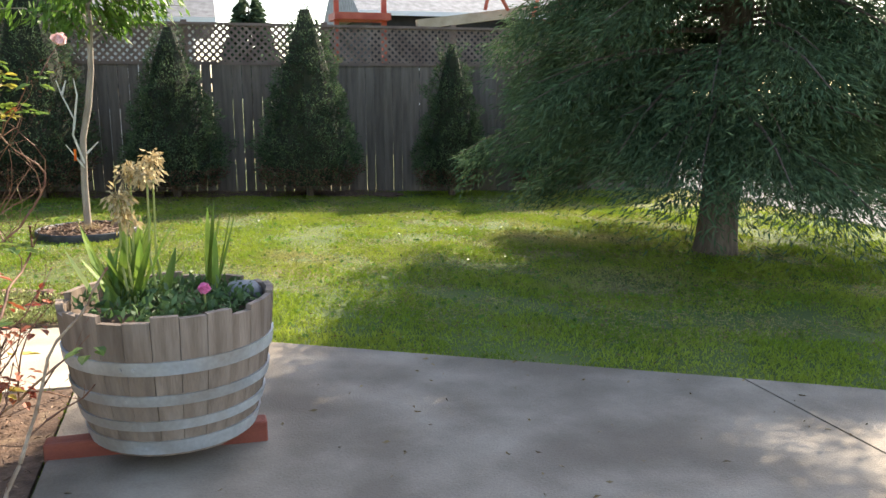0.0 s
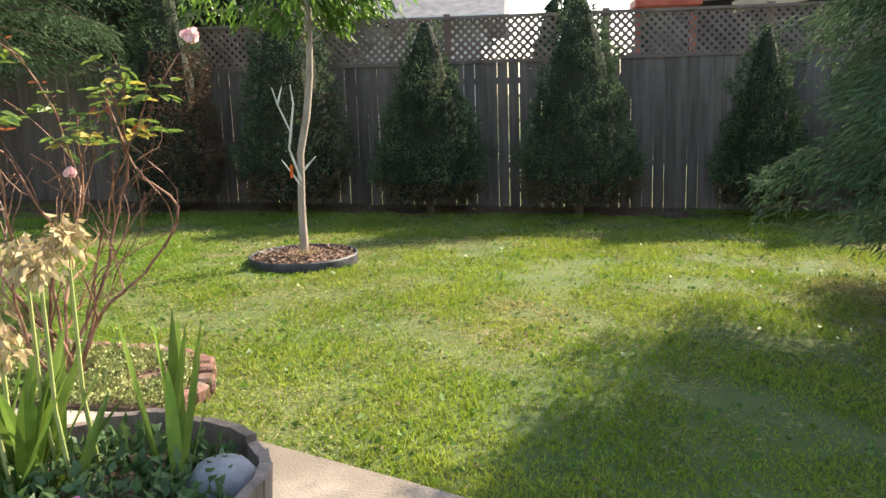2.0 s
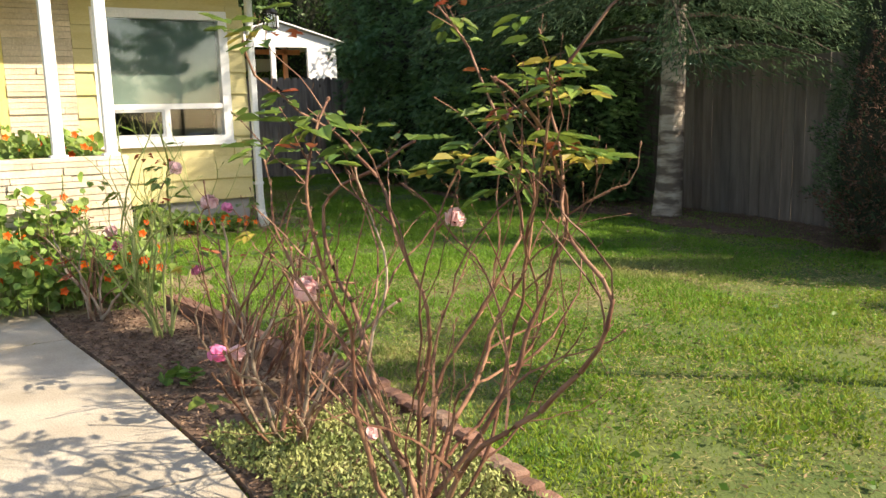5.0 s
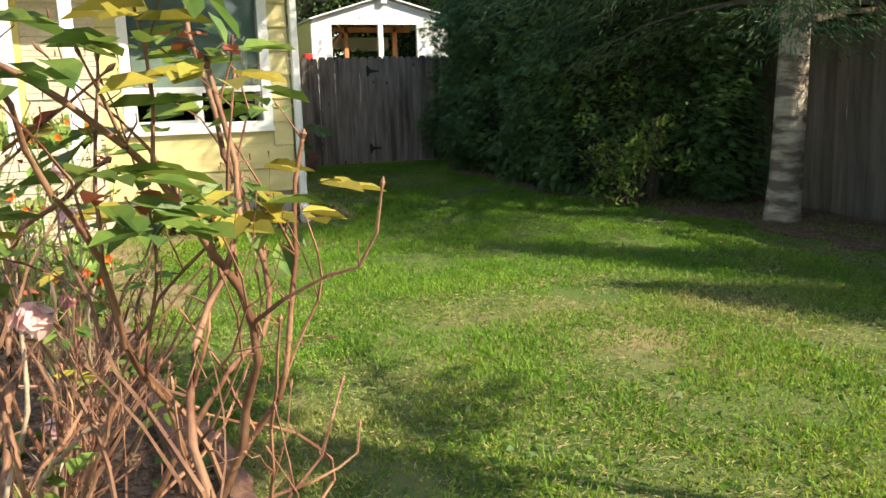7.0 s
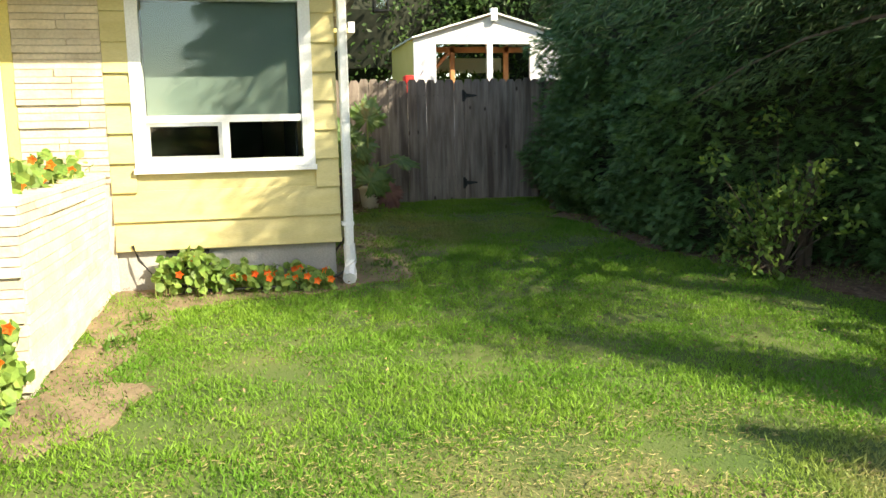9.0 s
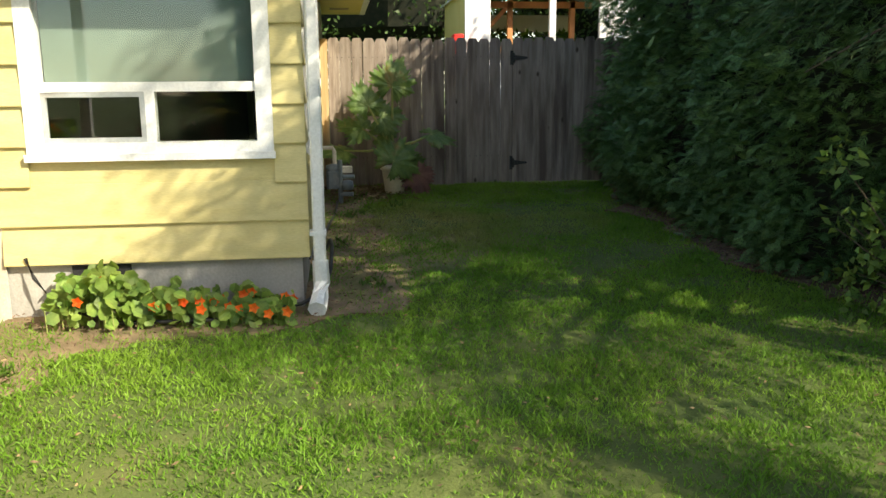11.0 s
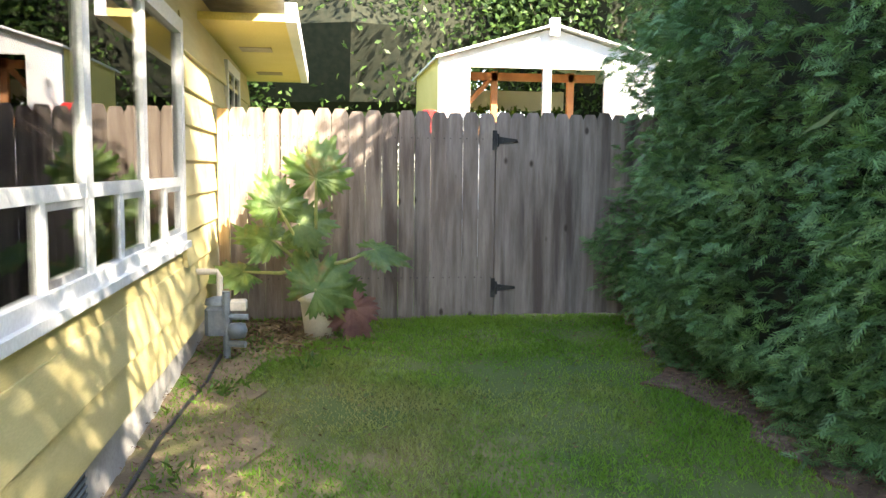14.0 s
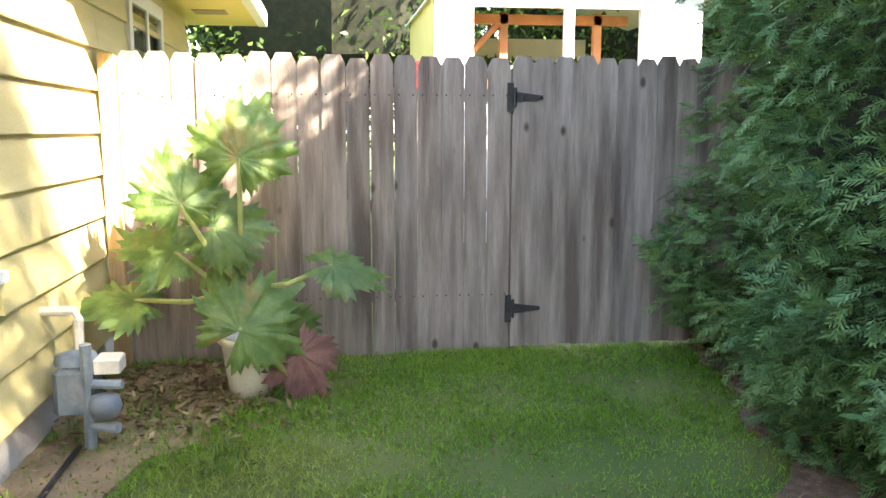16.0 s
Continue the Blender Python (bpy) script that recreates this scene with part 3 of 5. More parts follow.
window("y", *W1, 1)
window("x", *W2, 3)
# added sheet: the room's darkness is its colour, no curtain hangs here
part("curtain", Geo().box(W2[0], W2[1], HY - 0.32, HY - 0.30, SB, 2.9), M_DARK, house, "near-black sheet standing in for the dim room behind the side window")
w3 = part("window", Geo().add([(x, y, z) for y in (HY, HY + 0.05) for m in (0, 0.1) for x, z in ((-16.6 + m, 1.6 + m), (-15.4 - m, 1.6 + m), (-15.4 - m, 2.8 - m), (-16.6 + m, 2.8 - m))],
                             [f for i in range(4) for f in ((i, (i + 1) % 4, 4 + (i + 1) % 4, 4 + i), (8 + i, 12 + i, 12 + (i + 1) % 4, 8 + (i + 1) % 4), (i, 8 + i, 8 + (i + 1) % 4, (i + 1) % 4), (4 + i, 4 + (i + 1) % 4, 12 + (i + 1) % 4, 12 + i))]), M_WHITE, house, "white window above the fence")
part("mullion", Geo().box(-16.03, -15.97, HY + 0.035, HY + 0.05, 1.7, 2.7), M_WHITE, w3)
part("pane", Geo().box(-16.5, -15.5, HY + 0.028, HY + 0.034, 1.7, 2.7), M_GLASS, w3)
# downspout with its elbow, at the corner
ds = part("downspout", Geo().box(HX + 0.01, HX + 0.09, HY + 0.055, HY + 0.135, 0.50, 3.12, e=0.012), M_WHITE, house, "white metal downspout", smooth=False)
part("elbow", Geo().tube([(HX + 0.05, HY + 0.095, 0.55), (HX + 0.05, HY + 0.10, 0.40), (HX + 0.14, HY + 0.085, 0.32), (HX + 0.24, HY + 0.07, 0.27)], [0.052, 0.055, 0.058, 0.062], 8), M_WHITE, ds, "cracked white elbow")
part("strap", Geo().box(HX + 0.0, HX + 0.10, HY + 0.035, HY + 0.141, 0.72, 0.75), M_WHITE, ds)

# stone veneer and planter
stone_rnd = random.Random(4)
STONES = [mesh_of("stone", Geo().box(0, 1, -0.5, 0.5, 0, 1, e=0.0), M_STONE)]


def ledge(parent, along, fixed, a, b, z0, z1, sgn=1):
    """Courses of long thin split stone on a face."""
    z = z0
    while z < z1 - 0.02:
        h = stone_rnd.choice((0.05, 0.062, 0.075))
        h = min(h, z1 - z)
        u = a
        while u < b - 0.01:
            w = min(stone_rnd.uniform(0.25, 0.75), b - u)
            if b - u - w < 0.12:
                w = b - u
            d = stone_rnd.uniform(0.012, 0.034)
            if along == "y":
                m = Matrix.LocRotScale((fixed, u + w / 2, z + 0.003), None, (d, w - 0.006, h - 0.006))
            else:
                m = Matrix.LocRotScale((u + w / 2, fixed, z + 0.003), Euler((0, 0, math.pi / 2)), (d, w - 0.006, h - 0.006))
            piece("stone", STONES[0], m, parent)
            u += w
        z += h


veneer = part("stone_veneer", Geo().box(HX, HX + 0.01, 5.50, 6.17, 0.1, 2.9), M_MORTAR, house, "pale split-stone veneer")
planter = thing("planter", (-8.3, 5.6, 0.2), "long raised planter of pale split stone beside the house", "planter")
PX, PY0, PY1, PT = -6.5, 4.95, 6.10, 1.20
part("side", Geo().box(HX + 0.04, PX, PY0, PY0 + 0.2, 0.0, PT), M_MORTAR, planter)
side = part("side", Geo().box(HX + 0.04, PX, PY1 - 0.2, PY1, 0.0, PT), M_MORTAR, planter)
body = part("end", Geo().box(PX - 0.2, PX, PY0 + 0.2, PY1 - 0.2, 0.0, PT), M_MORTAR, planter)
part("soil", Geo().box(HX + 0.04, PX - 0.2, PY0 + 0.2, PY1 - 0.2, 0.5, PT - 0.08), M_MULCH, planter)
part("coping", Geo().box(HX + 0.04, PX + 0.03, PY1 - 0.22, PY1 + 0.03, PT, PT + 0.03).box(PX - 0.22, PX + 0.03, PY0, PY1 - 0.22, PT, PT + 0.03), M_STONE, planter)
# vent openings are flat plates; their inner shade is the near-black colour
for vx in (-10.3,):
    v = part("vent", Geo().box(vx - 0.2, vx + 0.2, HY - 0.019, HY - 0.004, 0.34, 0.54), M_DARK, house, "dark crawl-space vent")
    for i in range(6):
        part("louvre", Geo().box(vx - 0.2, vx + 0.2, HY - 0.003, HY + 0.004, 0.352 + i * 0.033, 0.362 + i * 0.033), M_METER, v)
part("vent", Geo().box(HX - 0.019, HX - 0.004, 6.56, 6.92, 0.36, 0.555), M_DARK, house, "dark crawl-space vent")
for py in (6.02, 5.62):
    post = thing("porch_post", (-6.6, py, PT), "white painted square porch post standing on the planter", "post", "porch posts")
    part("shaft", Geo().box(-6.645, -6.555, py - 0.045, py + 0.045, PT + 0.03, 2.9, e=0.006), M_WHITE, post)
    part("base_plate", Geo().box(-6.665, -6.535, py - 0.065, py + 0.065, PT + 0.031, PT + 0.05), M_WHITE, post)
part("porch_beam", Geo().box(-6.67, -6.53, 3.2, 6.2, 2.9, 3.08), M_WHITE, house)
part("porch_roof", Geo().box(HX + 0.99, -6.4, 3.0, 6.35, 3.085, 3.17), M_SOFFIT, house)

# ---- fences ----
def picket(w, h, t=0.018):
    """Dog-eared fence board."""
    c = 0.028
    ring = [(-w / 2, 0), (w / 2, 0), (w / 2, h - c), (w / 2 - c, h), (-w / 2 + c, h), (-w / 2, h - c)]
    vs = [(x, -t / 2, z) for x, z in ring] + [(x, t / 2, z) for x, z in ring]
    return Geo().add(vs, [tuple(range(6)), tuple(range(11, 5, -1))] + [((i + 1) % 6, i, i + 6, (i + 1) % 6 + 6) for i in range(6)])


frnd = random.Random(11)
FX, FY = -14.6, 13.4
wf = thing("fence", (FX, 9.3, 0.4), "weathered grey cedar board fence with dog-eared tops", "fence")
PK = [mesh_of("picket", picket(w, 1.0), M_FENCE) for w in (0.1425, 0.1465, 0.1485)]
y = 8.17
while y < 10.5:
    piece("picket", frnd.choice(PK), Matrix.LocRotScale((FX + frnd.uniform(-0.009, 0.009), y + 0.075, 0.37 + frnd.uniform(-0.01, 0.01)), Euler((frnd.uniform(-0.004, 0.004), 0, math.pi / 2)), (1, 1, 1.91 + frnd.uniform(-0.012, 0.012))), wf)
    y += 0.1495
for z in (0.72, 1.3, 2.0):
    part("rail", Geo().box(FX - 0.06, FX - 0.02, 8.1, 10.55, z, z + 0.085), M_FENCE, wf)
part("post", Geo().box(FX - 0.02, FX + 0.07, 8.075, 8.165, 0.2, 2.27), M_POST, wf, "tan fence post against the house")
part("post", Geo().box(FX - 0.12, FX - 0.062, 10.50, 10.61, 0.2, 2.2), M_FENCE, wf)
NAIL = mesh_of("nail", Geo().tube([(0, 0, 0), (0.004, 0, 0)], 0.006, 6), M_BLACK)
for pk in [q for q in wf.children if q.name.startswith("picket")]:
    for z in (0.76, 2.04):
        for dy in (-0.045, 0.045):
            piece("nail", NAIL, Matrix.Translation((FX + 0.0195, pk.matrix_basis.translation.y + dy, z)), wf)
gate = thing("gate", (FX, 11.2, 0.42), "weathered cedar board gate with black strap hinges", "gate")
y = 10.572
while y < 12.0:
    piece("board", frnd.choice(PK), Matrix.LocRotScale((FX + frnd.uniform(-0.009, 0.009), y + 0.07, 0.405 + frnd.uniform(-0.006, 0.006)), Euler((0, 0, math.pi / 2)), (0.935, 1, 1.885 + frnd.uniform(-0.012, 0.012))), gate)
    y += 0.138
for z in (0.75, 1.95):
    part("rail", Geo().box(FX - 0.06, FX - 0.02, 10.6, 11.9, z, z + 0.085), M_FENCE, gate)
for z in (0.66, 2.03):
    h = part("hinge", Geo().box(FX + 0.012, FX + 0.024, 10.535, 10.575, z - 0.09, z + 0.09).tube([(FX + 0.022, 10.585, z - 0.06), (FX + 0.022, 10.585, z + 0.06)], 0.012, 8)
             .add([(FX + 0.012, 10.585, z - 0.035), (FX + 0.012, 10.585, z + 0.035), (FX + 0.012, 10.77, z + 0.011), (FX + 0.012, 10.77, z - 0.011), (FX + 0.02, 10.585, z - 0.035), (FX + 0.02, 10.585, z + 0.035), (FX + 0.02, 10.77, z + 0.011), (FX + 0.02, 10.77, z - 0.011)],
                  [(4, 7, 6, 5), (0, 1, 2, 3), (0, 3, 7, 4), (1, 5, 6, 2), (2, 6, 7, 3)]), M_BLACK, gate, "black iron strap hinge")
    for q in (10.555, 10.64, 10.75):
        part("bolt", Geo().tube([(FX + 0.018, q, z), (FX + 0.03, q, z)], 0.009, 6), M_BLACK, h)
wf2 = thing("fence", (FX, 12.7, 0.4), "weathered board fence disappearing into the hedge", "fence")
y = 12.0
while y < 13.35:
    piece("picket", frnd.choice(PK), Matrix.LocRotScale((FX, y + 0.07, 0.4), Euler((0, 0, math.pi / 2)), (1, 1, 1.87)), wf2)
    y += 0.1495
nf = thing("fence", (-3, FY, 0.0), "tall grey board fence topped with diagonal lattice", "fence")
PN = [mesh_of("picket", Geo().box(-w / 2, w / 2, -0.009, 0.009, 0, 1), M_FENCE_N) for w in (0.1395, 0.1425, 0.1455, 0.1485)]
x = -14.5
while x < 8.4:
    top_z = 1.88 if x > -4.4 else 2.05
    b = float(gz(x)) - 0.01
    piece("picket", frnd.choice(PN), Matrix.LocRotScale((x, FY + frnd.uniform(-0.003, 0.003), b), Euler((0, frnd.uniform(-0.003, 0.003), 0)), (1, 1, top_z - b)), nf)
    x += 0.1495
for z in (0.45, 1.6):
    part("rail", Geo().box(-14.5, 8.4, FY + 0.02, FY + 0.06, z, z + 0.085), M_FENCE_N, nf)
part("rail", Geo().box(-4.4, 8.4, FY - 0.03, FY + 0.03, 1.88, 1.93), M_LATT, nf)
part("rail", Geo().box(-4.4, 8.4, FY - 0.035, FY + 0.035, 2.47, 2.51), M_LATT, nf)
for x in np.arange(-4.4, 8.5, 2.13):
    part("post", Geo().box(x - 0.045, x + 0.045, FY + 0.066, FY + 0.15, 0, 2.55), M_LATT, nf)
SL = [mesh_of("slat", Geo().box(-0.019, 0.019, s, s + 0.007, -0.385, 0.385), M_LATT) for s in (-0.0085, 0.0005)]
for k in range(2):
    for i in range(112):
        piece("slat", SL[k], Matrix.LocRotScale((-4.15 + i * 0.112, FY, 2.20), Euler((0, radians(45 if k else -45), 0)), None), nf)

# ---- trees and hedge ----
def core(name, cx, cy, z0, prof, material, parent, sides=14, rough=0.15):
    """Uneven near-black body standing in for shade inside a shrub; prof of (radius, height)."""
    gg = Geo()
    n = len(prof)
    vs = []
    for k in range(sides):
        for r, z in prof:
            q = r * (1 + rough * noise.noise((cx + k * 1.7, cy + z * 2.1, r)))
            vs.append((cx + q * math.cos(6.2832 * k / sides), cy + q * math.sin(6.2832 * k / sides), z0 + z))
    fs = [(k * n + i, ((k + 1) % sides) * n + i, ((k + 1) % sides) * n + i + 1, k * n + i + 1) for k in range(sides) for i in range(n - 1)]
    return part(name, gg.add(vs, fs), material, parent)


def alberta(cx, cy, h, r, dead=0.0, label="dense cone-shaped dwarf spruce against the fence"):
    z0 = float(gz(cx))
    t = thing("dwarf_spruce", (cx, cy, z0), label, "shrub", "cone shrubs along the fence")
    part("trunk", Geo().tube([(cx, cy, z0 - 0.05), (cx, cy, z0 + 0.5)], [0.06, 0.05], 7), M_BARK, t)
    prof = lambda u: r * np.where(u < 0.16, 0.72 + 1.75 * u, np.clip(1.0 - (u - 0.16) / 0.86, 0, 1) ** 0.76)
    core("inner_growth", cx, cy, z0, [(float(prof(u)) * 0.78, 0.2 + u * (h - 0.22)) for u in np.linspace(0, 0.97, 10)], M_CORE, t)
    n = 20000
    u = 1 - np.sqrt(rng.random(n) * 0.995)
    a = rng.uniform(0, 6.2832, n)
    lump = np.array([noise.noise((math.cos(q) * 3.0 * (1.1 - w) + cx, math.sin(q) * 3.0 * (1.1 - w), w * h * 3.6)) + 0.7 * noise.noise((math.cos(q) * 7 * (1.1 - w) + cx, math.sin(q) * 7 * (1.1 - w), w * h * 8)) for q, w in zip(a, u)])
    rr = prof(u) * (0.84 + 0.16 * rng.random(n)) + 0.20 * lump + 0.03
    P = np.stack([cx + rr * np.cos(a), cy + rr * np.sin(a), z0 + 0.16 + u * (h - 0.16) + rng.normal(size=n) * 0.02], 1)
    D = np.stack([np.cos(a), np.sin(a), np.full(n, 0.5)], 1) + rng.normal(size=(n, 3)) * 0.6
    side = np.cos(a + 0.5) > 0.25
    kill = (rng.random(n) < dead * side * ((u > 0.12) & (u < 0.55))) | ((u < 0.12) & (rng.random(n) < 0.6))
    # paler tips on protruding lumps, also standing in for their sunlit sides
    tip = ~kill & (lump > 0.02) & (rng.random(n) < 0.75)
    mid = ~kill & ~tip
    L = rng.uniform(0.03, 0.065, n)
    leaves("crown", P[mid], D[mid], L[mid], 0.015, M_CONIFER, t)
    leaves("fresh_growth", P[tip], D[tip], L[tip], 0.015, M_CONTIP, t)
    leaves("browned_foliage", P[kill], D[kill], L[kill], 0.015, M_DEAD, t, label="dead brown patch")


alberta(-3.75, 12.5, 3.6, 0.60, 0.8, "cone-shaped dwarf spruce with a large brown dead patch")
alberta(-2.15, 12.65, 3.3, 0.74, 0.15)
alberta(-0.35, 12.65, 2.50, 0.70)
alberta(1.58, 12.65, 2.86, 0.76)
alberta(3.85, 12.65, 2.45, 0.52)
alberta(5.55, 12.65, 2.5, 0.6)


def hanging_conifer(name, cx, cy, z_low, h, r_low, trunk_r, bark, label, category, seed, per=11, trunk_top=0.85, density=1.0, clear=0.0, flat=0.62, wide=1.0):
    """Conifer with whorls of drooping boughs that carry hanging sprays of needles."""
    rs = random.Random(seed)
    z0 = float(gz(cx))
    t = thing(name, (cx, cy, z0), label, category)
    tr = Geo().tube([(cx, cy, z0 - 0.1), (cx + 0.01, cy, z0 + 0.12), (cx + 0.03, cy + 0.01, z0 + 0.5), (cx + 0.07, cy, z0 + 1.4), (cx + 0.1, cy, z0 + 2.6), (cx + 0.05, cy, z0 + h * 0.6), (cx, cy, z0 + h)],
                    [trunk_r * 1.3, trunk_r * 1.1, trunk_r, trunk_r * 0.92, trunk_r * 0.8, trunk_r * 0.45, 0.02], 12)
    part("trunk", tr, bark, t, smooth=True)
    P, D = [], []
    limbs = Geo()
    z = z_low
    while z < h - 0.3:
        u = (z - z_low) / (h - z_low)
        reach = r_low * (1 - u) ** flat * (0.92 if z > z_low + 0.2 else 0.85) + 0.15
        for k in range(per):
            a = rs.uniform(0, 6.2832)
            ln = reach * rs.uniform(0.7, 1.12)
            zz = z + rs.uniform(-0.2, 0.2)
            lift, drop = rs.uniform(0.1, 0.35), rs.uniform(0.25, 0.5)
            path = []
            for s in np.linspace(0, 1, 6):
                path.append((cx + math.cos(a) * ln * s, cy + math.sin(a) * ln * s, z0 + zz + lift * s * ln * 0.9 - drop * s * s * ln))
            limbs.tube(path, [0.035 * (1 - u) + 0.01, 0.028 * (1 - u) + 0.008, 0.02, 0.014, 0.009, 0.004], 4)
            n = int(380 * ln * density)
            s = rng.uniform(0.18, 1.0, n) ** 0.75
            side = rng.normal(size=n) * 0.20 * ln * (0.35 + 0.65 * s) * 0.6
            hang = -np.abs(rng.normal(size=n)) * 0.20
            px = cx + math.cos(a) * ln * s - math.sin(a) * side
            py = cy + math.sin(a) * ln * s + math.cos(a) * side
            pz = z0 + zz + lift * s * ln * 0.9 - drop * s * s * ln + hang
            P.append(np.stack([px, py, pz], 1))
            D.append(np.stack([math.cos(a) * 0.7 - math.sin(a) * side * 2, math.sin(a) * 0.7 + math.cos(a) * side * 2, np.full(n, -0.55)], 1) + rng.normal(size=(n, 3)) * 0.35)
        z += 0.34 + 0.1 * u
    part("bough_frame", limbs, M_BARK, t)
    P, D = np.concatenate(P), np.concatenate(D)
    keep = P[:, 2] > gz(P[:, 0]) + clear
    P, D = P[keep], D[keep]
    # each spray: a midrib leaf with shorter side leaflets
    k = rng.random(len(P)) < 0.8
    leaves("foliage", P[k], D[k], rng.uniform(0.06, 0.13, k.sum()), wide * rng.uniform(0.008, 0.016, k.sum()), M_BIGNEEDLE, t)
    leaves("new_growth", P[~k] + D[~k] * 0.03, D[~k], rng.uniform(0.05, 0.11, (~k).sum()), 0.012, M_CONTIP, t)
    return t


hanging_conifer("spruce_tree", 5.25, 7.55, 1.15, 7.6, 2.9, 0.20, M_BARK, "large dark spruce with drooping boughs over the lawn", "tree", 3, per=15, density=2.1, wide=1.15, clear=0.35, flat=0.75)
hanging_conifer("conifer_tree", -6.62, 12.55, 2.1, 11.0, 3.0, 0.165, M_PALE, "tall conifer with a pale scarred trunk by the fence", "tree", 8, per=8, density=1.0, clear=1.6, flat=0.40, wide=1.15)


def hedge():
    t = thing("hedge", (-11.3, 12.6, 0.3), "tall dense green cedar hedge beside the fence", "hedge")
    X0, X1, H = -14.5, -7.7, 4.7
    face = lambda x: 11.42 + 0.25 * np.clip((-12.3 - x) / 2.2, 0, 1) + 1.1 * np.clip((x + 9.3) / 1.2, 0, 1)
    gg = Geo()
    nx, nz = 26, 16
    vs = []
    for j in range(nz):
        for i in range(nx):
            x = X0 + 0.1 + (X1 - X0 - 0.2) * i / (nx - 1)
            z = 0.35 + (H - 0.5) * j / (nz - 1)
            vs.append((x, float(face(x)) + 0.42 + 0.25 * noise.noise((x * 1.3, z * 1.3, 0)) + 0.04 * z, z))
    k = len(vs)
    vs += [(x, 13.2, z) for x, y, z in vs]
    fs = [(j * nx + i, j * nx + i + 1, (j + 1) * nx + i + 1, (j + 1) * nx + i) for j in range(nz - 1) for i in range(nx - 1)]
    fs += [tuple(q + k for q in reversed(f)) for f in fs]
    fs += [(j * nx, (j + 1) * nx, (j + 1) * nx + k, j * nx + k) for j in range(nz - 1)] + [((j + 1) * nx - 1, (j + 1) * nx - 1 + k, (j + 2) * nx - 1 + k, (j + 2) * nx - 1) for j in range(nz - 1)]
    fs += [((nz - 1) * nx + i, (nz - 1) * nx + i + 1, (nz - 1) * nx + i + 1 + k, (nz - 1) * nx + i + k) for i in range(nx - 1)]
    # dark filler behind the sprays, painting the hedge's shaded depth
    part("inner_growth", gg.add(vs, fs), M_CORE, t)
    tr = Geo()
    for i in range(9):
        x = X0 + 0.4 + i * 0.7
        tr.tube([(x, 12.3, 0.1), (x + 0.03, 12.35, 1.2)], [0.08, 0.06], 6)
    part("stem", tr, M_BARK, t, kind="stuff")
    n = 26000
    ns = int(n * 0.88)
    x = rng.uniform(X0, X1, ns)
    z = 0.28 + (H - 0.2) * rng.random(ns) ** 1.35
    lump = np.array([noise.noise((a * 1.3, b * 1.3, 0)) + 0.6 * noise.noise((a * 3.1, b * 3.1, 5)) for a, b in zip(x, z)])
    yy = face(x) + 0.12 + 0.46 * lump + rng.uniform(-0.14, 0.25, ns) + 0.04 * z + np.where(z < 0.7, (0.7 - z) * 0.5, 0)
    P = np.stack([x, yy, z], 1)
    D = np.stack([rng.normal(size=ns) * 0.75, np.full(ns, -0.65), rng.normal(size=ns) * 0.45 + 0.05], 1)
    m = n - ns
    e = rng.random(m) < 0.75
    z2 = 0.3 + (H - 0.2) * rng.random(m)
    P2 = np.stack([np.where(e, X1 - 0.05 + rng.uniform(-0.1, 0.3, m), rng.uniform(X0, X1, m)), np.where(e, rng.uniform(12.35, 13.2, m), rng.uniform(11.7, 13.2, m)), np.where(e, z2, H + rng.uniform(-0.1, 0.3, m))], 1)
    D2 = np.stack([np.where(e, 0.7, rng.normal(size=m) * 0.4), rng.normal(size=m) * 0.4, np.where(e, 0.0, 0.6)], 1)
    P, D = np.concatenate([P, P2]), np.concatenate([D, D2])
    D = unit(D)
    S = unit(np.cross(D, np.array([0, 0, 1.0]) + rng.normal(size=D.shape) * 0.5))
    LP, LD, LL = [], [], []
    for s, sp, ln in ((0.0, 0.0, 0.16), (0.015, 0.95, 0.05), (0.015, -0.95, 0.05), (0.04, 0.9, 0.062), (0.04, -0.9, 0.062), (0.065, 0.85, 0.062), (0.065, -0.85, 0.062), (0.09, 0.8, 0.052), (0.09, -0.8, 0.052), (0.115, 0.7, 0.04), (0.115, -0.7, 0.04)):
        LP.append(P + D * s * 0.85 + np.array((0, 0, -1.6)) * s * s)
        LD.append(D + S * sp + (0, 0, -0.15 - 2.2 * s))
        LL.append(np.full(len(P), ln * 0.85) * rng.uniform(0.75, 1.25, len(P)))
    N = np.cross(S, D)
    leaves("foliage", np.concatenate(LP), np.concatenate(LD), np.concatenate(LL), 0.0105, M_CEDAR, t, U=np.concatenate([N] * 11) + 0.0, fold=0.1)


hedge()


